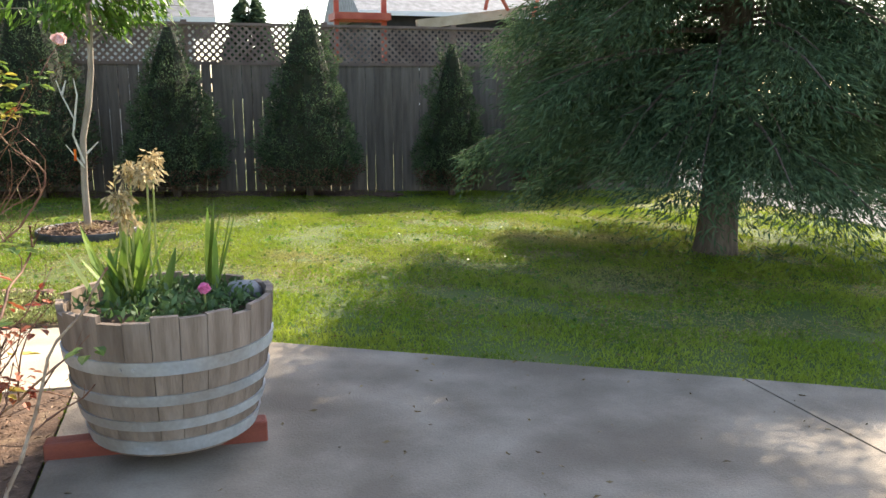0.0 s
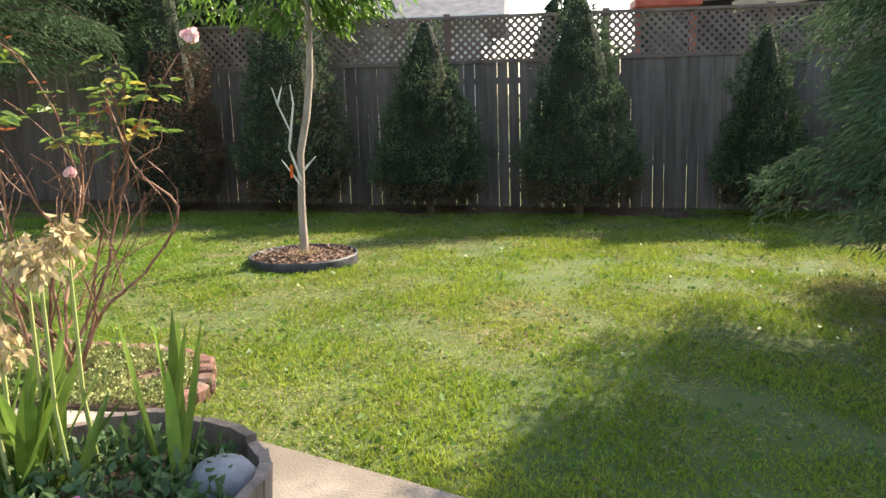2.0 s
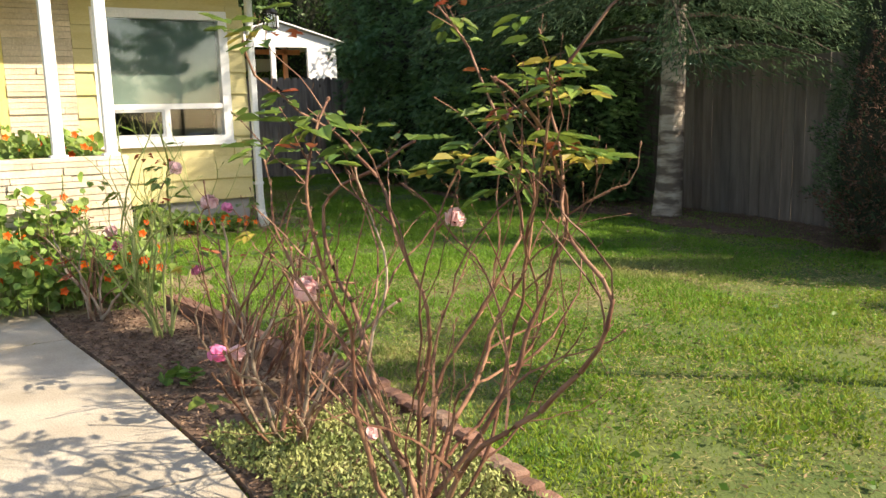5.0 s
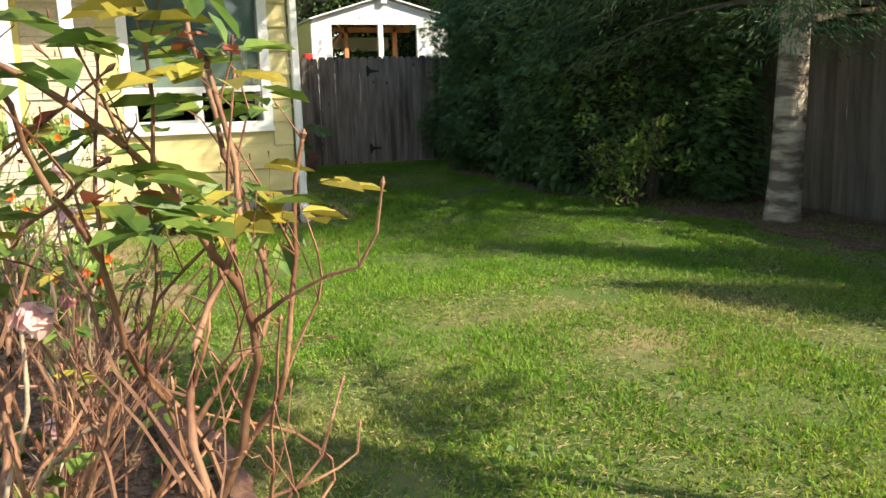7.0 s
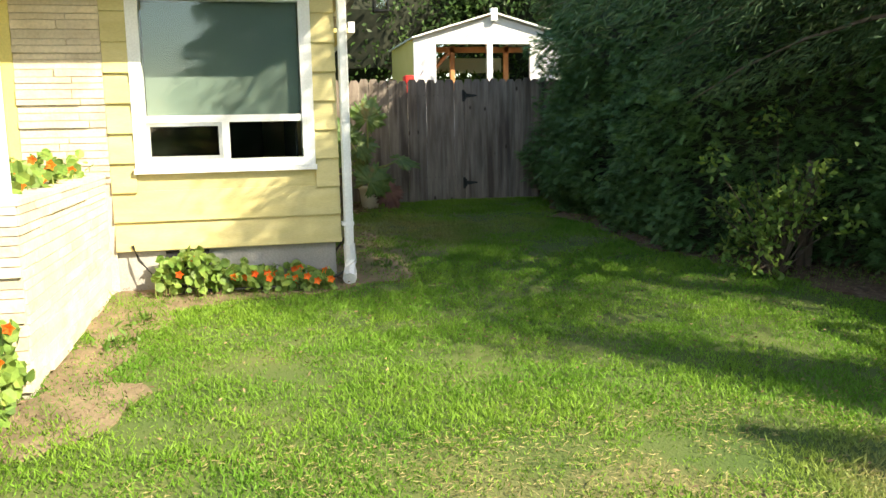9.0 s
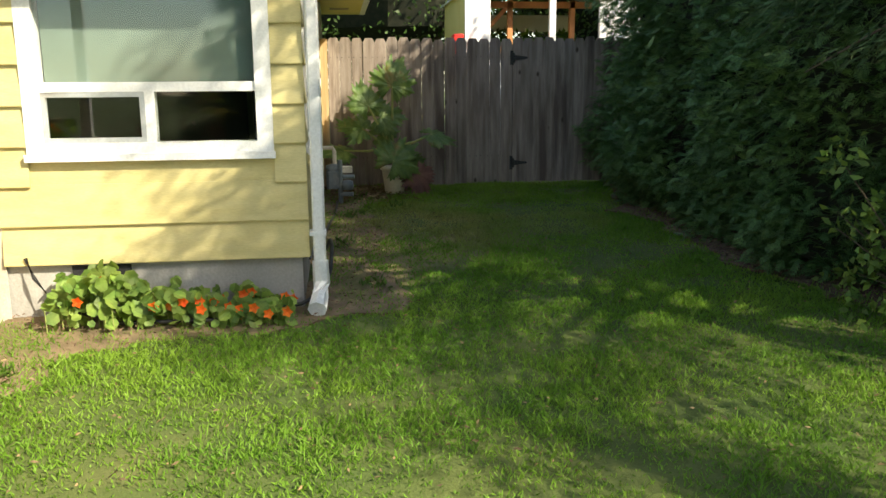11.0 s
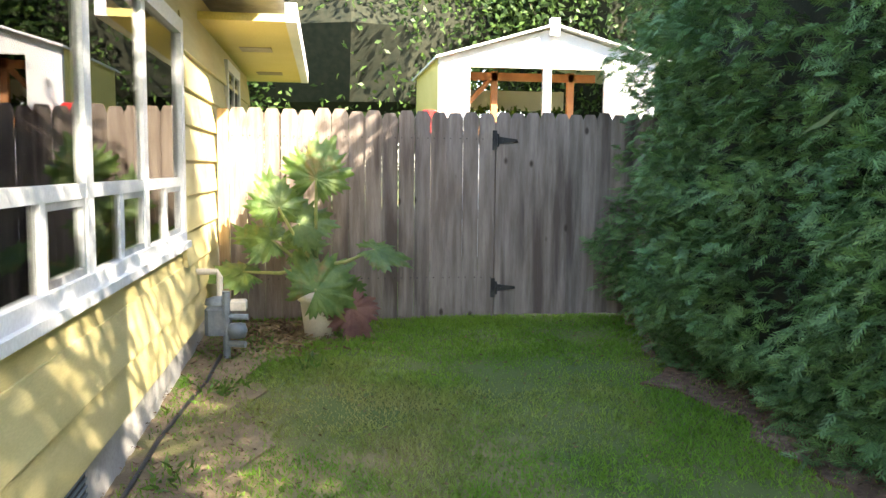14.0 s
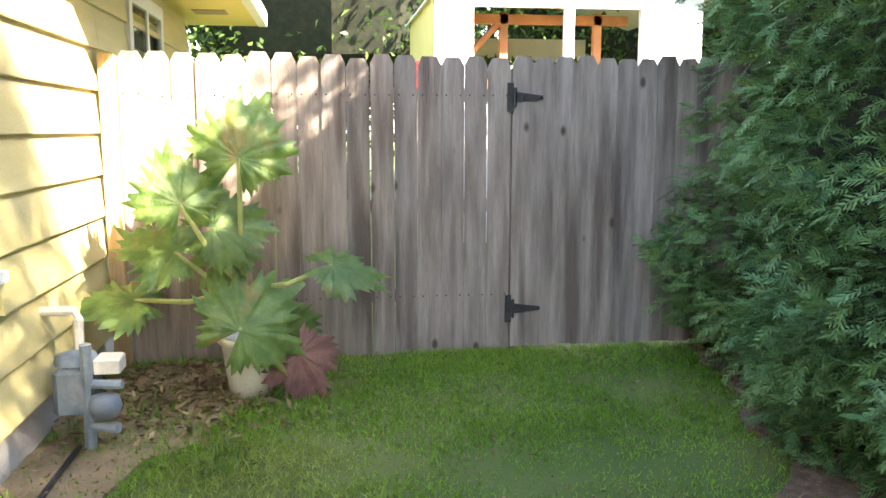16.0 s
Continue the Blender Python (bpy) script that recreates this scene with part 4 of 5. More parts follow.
def broad_tree(name, cx, cy, h, r, z_low, n, size, label, material=M_LEAFD, trunk=0.15, category="tree", z0=None):
    """Broad-leaved tree: trunk, forking limbs, crown of clumps of leaves."""
    z0 = float(gz(cx)) if z0 is None else z0
    t = thing(name, (cx, cy, z0), label, category)
    part("trunk", Geo().tube([(cx, cy, z0 - 0.1), (cx + 0.05, cy, z0 + h * 0.3), (cx, cy + 0.05, z0 + h * 0.65)], [trunk, trunk * 0.8, trunk * 0.35], 9), M_BARK, t, smooth=True)
    size = size * 0.62
    n = int(n * 1.8)
    c = rand_dirs(60) * rng.uniform(0.45, 1.0, (60, 1)) * (r, r, (h - z_low) / 2) + (cx, cy, z0 + (h + z_low) / 2)
    limbs = Geo()
    for q in c[:24]:
        limbs.tube([(cx, cy, z0 + z_low * 0.8), tuple((np.array((cx, cy, z0 + z_low * 0.8)) + q) / 2 + (0, 0, 0.2)), tuple(q)], [trunk * 0.4, trunk * 0.22, 0.01], 5)
    part("bough_frame", limbs, M_BARK, t)
    hz = (h - z_low) / 2
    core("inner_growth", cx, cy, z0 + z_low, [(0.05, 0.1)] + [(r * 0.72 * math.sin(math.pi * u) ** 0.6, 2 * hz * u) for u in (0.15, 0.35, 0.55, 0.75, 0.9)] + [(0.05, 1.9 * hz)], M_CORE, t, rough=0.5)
    P = c[rng.integers(0, 60, n)] + rng.normal(size=(n, 3)) * r * 0.19
    leaves("crown", P, rand_dirs(n, -0.3), size * rng.uniform(0.6, 1.3, n), size * 0.5, material, t)


def discs(name, C, N, r, material, parent=None, kind="", label="", oval=1.0):
    """Round leaves: six-sided, centred on C, facing N."""
    n = len(C)
    N = unit(N)
    A = unit(np.cross(N, rng.normal(size=(n, 3))))
    B = np.cross(N, A) * oval
    r = np.broadcast_to(r, n)[:, None]
    h = [C + r * (math.cos(k * 1.0472) * A + math.sin(k * 1.0472) * B) + N * r * (0.12 if k % 3 else -0.05) for k in range(6)]
    return quads(name, np.stack([h[0], h[1], h[2], h[3], h[0], h[3], h[4], h[5]], 1).reshape(-1, 3), material, parent, kind, label)


def blossom(c, r, material, parent, label="", name="flower", petals=26):
    d = rand_dirs(petals, 0.7)
    c = np.array(c)
    return discs(name, c + d * r * rng.uniform(0.35, 0.75, (petals, 1)), d + rng.normal(size=d.shape) * 0.3, r * 0.5, material, parent, label=label)


# young tree in its ring
ty = thing("young_tree", (-1.2, 9.4, 0.0), "slender young tree with hanging leaves in a mulched ring", "tree")
part("trunk", Geo().tube([(-1.2, 9.4, -0.05), (-1.19, 9.4, 0.05), (-1.19, 9.4, 0.5), (-1.17, 9.4, 1.0), (-1.09, 9.4, 1.35), (-1.04, 9.4, 1.7), (-1.02, 9.4, 2.1), (-1.0, 9.38, 3.2), (-0.98, 9.4, 4.8)], [0.05, 0.040, 0.035, 0.033, 0.035, 0.031, 0.029, 0.02, 0.008], 10), M_YTRUNK, ty, smooth=True)
tw = Geo()
for p in ([(-1.17, 9.38, 0.75), (-1.25, 9.32, 1.05), (-1.22, 9.3, 1.2), (-1.32, 9.28, 1.45), (-1.36, 9.27, 1.6)], [(-1.24, 9.32, 1.1), (-1.18, 9.3, 1.45), (-1.2, 9.3, 1.62)], [(-1.17, 9.38, 0.7), (-1.33, 9.33, 0.95)], [(-1.14, 9.38, 0.85), (-1.02, 9.36, 0.97)], [(-1.32, 9.28, 1.45), (-1.27, 9.27, 1.6)]):
    tw.tube(p, np.linspace(0.013, 0.005, len(p)), 5)
part("dead_branch", tw, M_TWIG, ty, "bleached bare side branch")
part("tie", Geo().tube([(-1.25, 9.35, 0.78), (-1.25, 9.35, 0.90)], 0.014, 6), M_ORANGE, ty, "orange tag")
lb, P, D = Geo(), [], []
trnd = random.Random(5)
for i in range(64):
    z = trnd.uniform(1.95, 4.7)
    a = trnd.uniform(0, 6.2832)
    ln = trnd.uniform(0.5, 1.15) * (1.15 - 0.12 * (z - 1.9))
    s0 = np.array((-1.02, 9.4, z))
    e = s0 + (math.cos(a) * ln, math.sin(a) * ln, 0.28)
    lb.tube([s0, (s0 + e) / 2 + (0, 0, 0.15), e], [0.014, 0.009, 0.003], 4)
    s = rng.uniform(0.15, 1, 110)[:, None]
    P.append(s0 + (e - s0) * s + (0, 0, 0.12) + rng.normal(size=(110, 3)) * 0.06)
    D.append(np.array((math.cos(a) * 0.6, math.sin(a) * 0.6, -0.9)) + rng.normal(size=(110, 3)) * 0.4)
part("branching", lb, M_YTRUNK, ty)
P, D = np.concatenate(P), np.concatenate(D)
leaves("crown", P, D, rng.uniform(0.09, 0.17, len(P)), 0.034, M_LEAF, ty)
ring = thing("tree_ring", (-1.2, 9.4, 0.0), "black plastic edging ring filled with bark mulch", "edging")
part("edging", Geo().lathe(-1.2, 9.4, [(0.50, -0.05), (0.512, 0.045), (0.505, 0.066), (0.488, 0.062), (0.485, -0.02)], 30), M_RUBBER, ring, smooth=True)
part("mulch", Geo().lathe(-1.2, 9.4, [(0.0, 0.055), (0.3, 0.05), (0.485, 0.035)], 20), M_MULCH, ring)
n = 900
a, r = rng.uniform(0, 6.2832, n), 0.47 * np.sqrt(rng.random(n))
leaves("mulch_chip", np.stack([-1.2 + r * np.cos(a), 9.4 + r * np.sin(a), np.full(n, 0.06)], 1), rng.normal(size=(n, 3)) * (1, 1, 0.3), rng.uniform(0.03, 0.07, n), 0.018, M_CHIP, ring, kind="stuff")
n = 160
leaves("dry_grass_tuft", np.array((-1.17, 9.33, 0.05)) + np.clip(rng.normal(size=(n, 3)), -1.5, 1.5) * (0.06, 0.05, 0.01), rng.normal(size=(n, 3)) + (0, 0, 0.6), rng.uniform(0.05, 0.12, n), 0.006, M_STRAW, ring)


# ---- roses ----
M_OLDCANE = mat("old_grey_cane", (0.24, 0.16, 0.105), (0.42, 0.33, 0.25), 14, 0.75, 0.5, fine=60, c=(0.15, 0.075, 0.05), vary=0.2, cover=0.42)
M_YELLEAF = mat("yellowing_leaf", (0.30, 0.28, 0.05), (0.42, 0.33, 0.06), 9, 0.5, 0, vary=0.3, leaf=0.4, island=True)


def rose(cx, cy, canes, h, spread, n_leaf, flowers, seed, label, top_leaf=0.55, lean=(0, 0), red=0.12, cane_r=0.009, cane_mat=None, knob=1.0, reach=0.55, fork=(0.32, 0.32, 0.16)):
    """Rose bush: canes that zigzag from node to node, fork widely and carry thorny spurs; five leaflets to a leaf."""
    rs = random.Random(seed)
    z0 = float(gz(cx)) + 0.03
    t = thing("rose_bush", (cx, cy, z0), label, "rose bush", "roses in the bed")
    tips, LP = [], []

    def grow(main, twigs, p, d, left, r, depth):
        path, rad = [p], [r]
        bend = Vector((rs.gauss(0, 0.05), rs.gauss(0, 0.05), 0))
        flip = 1
        r0, total = r, left
        while left > 0.02:
            step = min(left, rs.uniform(0.045, 0.10))
            side = d.cross(Vector((rs.gauss(0, 1), rs.gauss(0, 1), 0.4))).normalized()
            d = (d + side * flip * rs.uniform(0.08, 0.34) + bend + Vector((0, 0, 0.05))).normalized()
            off = Vector((p.x - cx, p.y - cy, 0))
            if off.length > reach:
                d = (d - off * ((0.16 if off.length < 1.35 * reach else 0.6) / off.length)).normalized()
            flip = -flip
            p = p + d * step
            left -= step
            r = r0 * (0.42 + 0.58 * left / total)
            path += [p - d * 0.008, p] if depth < 2 else [p]
            rad += [r, r * 1.22] if depth < 2 else [r]
            LP.append((p, d))
            out = (d * 0.55 + side * flip).normalized()
            if rs.random() < 0.42 * knob:
                q = p + out * rs.uniform(0.012, 0.055)
                twigs.tube([p, q, q + Vector((0, 0, 0.012))], [r * 0.5, r * 0.32, 0.0012], 4)
            if depth < 3 and total - left > 0.12 and rs.random() < fork[depth]:
                grow(twigs, twigs, p, (d + side * flip * rs.uniform(0.5, 0.95) + Vector((0, 0, 0.15))).normalized(), (left + 0.12) * rs.uniform(0.35, 0.8), r * 0.66, depth + 1)
        main.tube(path, rad, 6 if depth == 0 else 4)
        twigs.tube([p, p + d * 0.012, p + d * 0.022], [r * 0.9, r * 1.7 + 0.0012, 0.001], 5)
        tips.append(p)

    for i in range(canes):
        a = 6.2832 * (i + rs.uniform(0.1, 0.9)) / canes
        q = (0.25 + 0.95 * rs.random()) * spread
        gg, tw = Geo(), Geo()
        grow(gg, tw, Vector((cx + math.cos(a) * 0.05, cy + math.sin(a) * 0.04, z0 - 0.03)), Vector((math.cos(a) * q + lean[0], math.sin(a) * q * 0.8 + lean[1], 1)).normalized(), h * rs.uniform(0.6, 1.08), cane_r * rs.uniform(0.75, 1.35), 0)
        cane = part("cane", gg, cane_mat or (M_OLDCANE if rs.random() < 0.5 else M_STEM), t, smooth=True)
        part("twig", tw, cane_mat or M_STEM, cane, kind="stuff")
    LP = [q for q in LP if q[0].z > z0 + h * top_leaf] or LP
    n = max(1, n_leaf // 5)
    P, D, N = [], [], []
    for i in range(n):
        p, d = LP[rs.randrange(len(LP))]
        o = Vector((rs.gauss(0, 1), rs.gauss(0, 1), rs.uniform(-0.5, 0.3))).normalized()
        p = p + Vector((rs.gauss(0, 0.03), rs.gauss(0, 0.03), rs.gauss(0, 0.03)))
        w = o.cross(Vector((0, 0, 1))).normalized()
        nn = (o.cross(w) * -1 + Vector((rs.gauss(0, 0.3), rs.gauss(0, 0.3), 0.6))).normalized()
        for u, v in ((0.03, 0.022), (0.03, -0.022), (0.06, 0.026), (0.06, -0.026), (0.085, 0.0)):
            P.append(p + o * u + w * v - Vector((0, 0, 1.5 * u * u)))
            D.append(o + w * v * 34)
            N.append(nn)
    P, D, N = np.array(P), np.array(D), np.array(N) + rng.normal(size=(len(P), 3)) * 0.12
    pick = np.repeat(rng.random(n), 5)
    for nm, k, m, lb in (("foliage", pick >= red + 0.1, M_ROSELEAF, ""), ("young_foliage", pick < red, M_REDLEAF, "reddish young leaves"), ("yellow_foliage", (pick >= red) & (pick < red + 0.1), M_YELLEAF, "yellowing leaves")):
        if k.any():
            L = rng.uniform(0.05, 0.088, k.sum()) * (0.7 if m is M_REDLEAF else 1)
            oval_leaves(nm, P[k], D[k], L, L * 0.62, N[k], m, t, lb)
    for x, y, z, r, m in flowers:
        near = min(tips, key=lambda q: (q - Vector((x, y, z))).length)
        part("flower_stem", Geo().tube([near, (near + Vector((x, y, z))) / 2 + Vector((0.01, 0, 0.02)), (x, y, z - r * 0.4)], [0.005, 0.004, 0.004], 5), M_STEM, t)
        blossom((x, y, z), r, m, t, "pale pink bloom" if m is M_PINK else "magenta bloom", petals=34)
    return t


rose(-1.62, 6.02, 9, 2.15, 0.34, 520, [(-0.88, 6.31, 1.84, 0.055, M_PINK), (-1.53, 6.12, 1.15, 0.038, M_PINK), (-1.95, 6.0, 0.32, 0.035, M_PINK)], 21, "tall leggy rose bush with bare reddish canes and pale pink blooms", 0.60, cane_r=0.0095, reach=0.48, fork=(0.24, 0.22, 0.10), red=0.07)
rose(-3.4, 6.0, 13, 1.15, 0.75, 80, [(-3.35, 5.95, 0.30, 0.05, M_PINK), (-4.0, 6.05, 1.02, 0.062, M_PINK), (-3.85, 6.1, 1.0, 0.035, M_HOT), (-4.15, 6.0, 0.62, 0.045, M_HOT)], 22, "low spreading rose bush with thorny canes and pink blooms", 0.55)
rose(-2.65, 5.95, 13, 0.95, 0.85, 45, [(-2.15, 5.85, 0.85, 0.055, M_PINK), (-3.0, 5.75, 0.42, 0.05, M_HOT)], 26, "half-bare rose bush with tangled brown canes", 0.5)
rose(-4.7, 5.9, 8, 1.5, 0.40, 70, [(-4.5, 6.0, 1.2, 0.05, M_PINK), (-4.9, 5.7, 0.7, 0.04, M_HOT)], 23, "upright rose bush with yellowish green canes", 0.6, cane_mat=M_GREENSTEM)
rose(-5.4, 5.6, 8, 0.75, 0.4, 110, [(-5.35, 5.75, 0.75, 0.05, M_PINK)], 24, "leafy rose bush beside the planter", 0.3)
rose(-1.05, 3.95, 13, 0.95, 0.5, 330, [], 25, "shrubby rose with small reddish leaves beside the barrel", 0.1, red=0.75, cane_r=0.008)
rose(-0.80, 2.95, 3, 1.35, 0.2, 130, [], 31, "thin rose cane with yellowing leaves", 0.3, lean=(-0.08, 0.2), red=0.35, cane_r=0.007, knob=0.6)

# ground cover in the bed
x, y = rng.uniform(-2.9, -0.9, 17000), rng.uniform(5.64, 6.5, 17000)
k = inside(BED, x, y) & (np.array([noise.noise((a * 2.2, b * 2.2, 9)) for a, b in zip(x, y)]) > -0.28) & (np.hypot(x + 1.58, y - 6.1) > 0.1)
x, y = x[k], y[k]
tagged(leaves("sedum", np.stack([x, y, gz(x) + 0.03 + rng.uniform(0, 0.06, len(x))], 1), rand_dirs(len(x), 1.0), rng.uniform(0.018, 0.036, len(x)), 0.012, M_SEDUM, kind="stuff"), "low pale green sedum carpet under the roses", "ground cover")
for cx, cy, n in ((-3.75, 5.75, 26), (-3.2, 6.4, 16), (-1.7, 5.8, 20)):
    t = thing("seedling", (cx, cy, float(gz(cx))), "small bright green leafy seedling in the mulch", "plant")
    discs("foliage", np.array((cx, cy, float(gz(cx)) + 0.07)) + rng.normal(size=(n, 3)) * (0.09, 0.06, 0.025), rand_dirs(n, 1.5), 0.032, M_LEAF, t)

# brick edging
be = thing("brick_edging", (-2.0, 6.5, 0.0), "scalloped row of worn red bricks round the bed", "edging")
BRK = [mesh_of("brick", Geo().box(-0.055, 0.055, -0.05, 0.05, -0.06, h, e=0.016), M_BRICK) for h in (0.085, 0.10, 0.075)]
path = [Vector((x, y, 0)) for x, y in ((-0.90, 5.70), (-0.82, 5.95), (-0.95, 6.30), (-1.4, 6.52), (-2.5, 6.60), (-3.4, 6.55), (-3.85, 6.40))]
brnd = random.Random(2)
for a, b in zip(path, path[1:]):
    k = max(1, round((b - a).length / 0.118))
    for i in range(k):
        p = a.lerp(b, (i + 0.5) / k)
        piece("brick", brnd.choice(BRK), pose(p.x, p.y, float(gz(p.x)), brnd.uniform(-6, 6), brnd.uniform(-6, 6), math.degrees(math.atan2(b.y - a.y, b.x - a.x)) + brnd.uniform(-12, 12)), be)
pl = thing("edging_board", (-5.0, 6.33, 0.05), "reddish timber board edging the rose bed", "edging")
part("board", Geo().prism([(-5.52, 6.10), (-5.46, 6.20), (-4.6, 6.335), (-3.1, 6.47), (-3.1, 6.37), (-4.6, 6.24)], top(-0.05), top(0.11)), M_BRICK, pl)

# ---- barrel planter ----
BXC, BYC, B0, BH = -0.165, 3.62, 0.06, 0.585
bz = lambda f: B0 + BH * f
br = lambda f: 0.335 + 0.105 * f - 0.02 * (2 * f - 1) ** 2 + 0.02
bar = thing("barrel_planter", (BXC, BYC, B0), "half wine-barrel planter with grey staves and steel hoops", "planter")
srnd = random.Random(6)
NS = 26
for i in range(NS):
    a0, a1 = 6.2832 * (i + 0.012) / NS, 6.2832 * (i + 0.988) / NS
    tp = 1 + srnd.uniform(-0.035, 0.03)
    vs, fs = [], []
    fr = [0, 0.25, 0.5, 0.75, tp]
    off = srnd.uniform(-0.003, 0.004)
    for f in fr:
        for a in (a0, a1):
            for r in (br(f) + off, br(f) - 0.028):
                vs.append((BXC + r * math.cos(a), BYC + r * math.sin(a), bz(f)))
    for j in range(4):
        q = j * 4
        fs += [(q, q + 2, q + 6, q + 4), (q + 1, q + 5, q + 7, q + 3), (q, q + 4, q + 5, q + 1), (q + 2, q + 3, q + 7, q + 6)]
    fs += [(0, 1, 3, 2), (16, 18, 19, 17)]
    part("stave", Geo().add(vs, fs), M_STAVE, bar)
for f, hh in ((0.02, 0.06), (0.21, 0.042), (0.40, 0.044), (0.625, 0.055)):
    h2 = hh / BH
    hoop = part("hoop", Geo().lathe(BXC, BYC, [(br(f) - 0.002, bz(f)), (br(f) + 0.009, bz(f)), (br(f + h2) + 0.009, bz(f + h2)), (br(f + h2) - 0.002, bz(f + h2))], 48), M_STEEL, bar, "galvanised steel hoop")
    for q in (4.3, 4.42):
        rr = br(f) + 0.01
        part("rivet", Geo().tube([(BXC + rr * math.cos(q), BYC + rr * math.sin(q), bz(f + h2 / 2)), (BXC + (rr + 0.008) * math.cos(q), BYC + (rr + 0.008) * math.sin(q), bz(f + h2 / 2))], 0.008, 6), M_STEEL, hoop)
part("base", Geo().lathe(BXC, BYC, [(0, B0 + 0.01), (0.32, B0 + 0.01), (0.32, B0 + 0.05)], 24), M_STAVE, bar)
part("soil", Geo().lathe(BXC, BYC, [(0, bz(0.90)), (0.25, bz(0.89)), (0.39, bz(0.85))], 20), M_MULCH, bar)
for q, yy in enumerate((3.57, 3.85)):
    bm = thing("timber_block", (BXC, yy, 0), "red stained timber bearer under the barrel", "timber")
    part("beam", Geo().box(-0.69 if q == 0 else -0.5, 0.22 if q == 0 else 0.18, yy - 0.045, yy + 0.045, -0.03, 0.062, e=0.006), M_RED, bm)
ag = thing("agapanthus", (-0.3, 3.66, bz(0.9)), "strap-leaved plant with dried seed heads in the barrel", "plant")


def strap(geo, base, d, ln, w):
    """Arching strap leaf with a keel."""
    d = Vector(d).normalized()
    side = d.cross(Vector((0, 0, 1))).normalized()
    vs, fs = [], []
    for i, s in enumerate(np.linspace(0, 1, 6)):
        p = Vector(base) + Vector((d.x, d.y, 0)) * ln * s + Vector((0, 0, 1)) * (d.z * ln * s - 0.35 * ln * s * s * (1 - d.z))
        ww = w * (0.7 + 0.6 * s) * (1 - s ** 3) + 0.001
        vs += [p - side * ww / 2, p - Vector((0, 0, 0.25 * ww)), p + side * ww / 2]
        if i:
            k = (i - 1) * 3
            fs += [(k, k + 1, k + 4, k + 3), (k + 1, k + 2, k + 5, k + 4)]
    geo.add(vs, fs)


M_STRAP = mat("strap_leaf", (0.10, 0.19, 0.03), (0.20, 0.28, 0.05), 8, 0.45, 0.1, vary=0.25, leaf=0.35)
arnd = random.Random(9)
for i in range(26):
    gg = Geo()
    a = arnd.uniform(0, 6.2832)
    strap(gg, (-0.33 + arnd.gauss(0, 0.05), 3.66 + arnd.gauss(0, 0.05), bz(0.88)), (math.cos(a) * arnd.uniform(0.2, 0.75), math.sin(a) * 0.5, 1.0), arnd.uniform(0.3, 0.46), 0.046)
    part("leaf", gg, M_STRAP, ag)
for i in range(9):
    gg = Geo()
    strap(gg, (0.02 + arnd.gauss(0, 0.035), 3.78 + arnd.gauss(0, 0.03), bz(0.88)), (arnd.uniform(-0.2, 0.28), arnd.uniform(-0.1, 0.1), 1), arnd.uniform(0.32, 0.5), 0.036)
    part("leaf", gg, M_STRAP, ag)
for x, y, z in ((-0.29, 3.72, 1.16), (-0.20, 3.75, 1.20), (-0.33, 3.6, 1.06), (-0.31, 3.62, 0.98), (-0.22, 3.66, 1.15)):
    st = part("flower_stalk", Geo().tube([(x + 0.02, y, bz(0.88)), (x - 0.01, y + 0.01, 0.8), (x, y, z)], [0.007, 0.0055, 0.0045], 6), M_GREENSTEM, ag)
    n = 90
    d = rand_dirs(n, 0.15)
    leaves("seed_head", np.array((x, y, z)) + d * rng.uniform(0.02, 0.055, (n, 1)), d * 0.6 + (0, 0, -0.7) + rng.normal(size=(n, 3)) * 0.3, rng.uniform(0.022, 0.045, n), 0.013, M_STRAW, st, label="dried straw-coloured seed head")
    leaves("seed_stalk", np.repeat(np.array([[x, y, z]]), n, 0), d, 0.05, 0.003, M_STRAW, st)
fl = thing("bedding_plant", (0.0, 3.5, bz(0.9)), "low leafy plant with a magenta flower in the barrel", "plant")
n = 1300
r, a = 0.36 * np.sqrt(rng.random(n)), rng.uniform(0, 6.2832, n)
k = ~((np.cos(a) * r < -0.12) & (rng.random(n) < 0.65))
leaves("foliage", np.stack([BXC + r * np.cos(a), BYC + r * np.sin(a), bz(0.88) + 0.10 * np.sqrt(rng.random(n)) * (1 - r)], 1)[k], rand_dirs(n, 0.3)[k], rng.uniform(0.03, 0.06, n)[k], 0.022, mat("grey_green_leaf", (0.055, 0.11, 0.035), (0.10, 0.17, 0.06), 8, 0.5, 0, leaf=0.3, island=True), fl)
part("flower_stem", Geo().tube([(-0.01, 3.42, bz(0.85)), (-0.015, 3.37, 0.70)], 0.005, 5), M_GREENSTEM, fl)
blossom((-0.015, 3.365, 0.715), 0.03, M_HOT, fl, "magenta pompom flower")
stn = thing("stone", (0.16, 3.72, bz(0.9)), "smooth grey stone lying in the barrel planter", "stone")
part("body", Geo().lathe(0.15, 3.70, [(0, bz(0.86)), (0.08, bz(0.88)), (0.09, bz(0.95)), (0.06, bz(1.02)), (0, bz(1.04))], 12), M_ROOF, stn, smooth=True)

# ---- nasturtiums ----
M_NAST = mat("nasturtium_leaf", (0.13, 0.24, 0.05), (0.24, 0.33, 0.07), 7, 0.5, 0, vary=0.35, leaf=0.4, island=True)


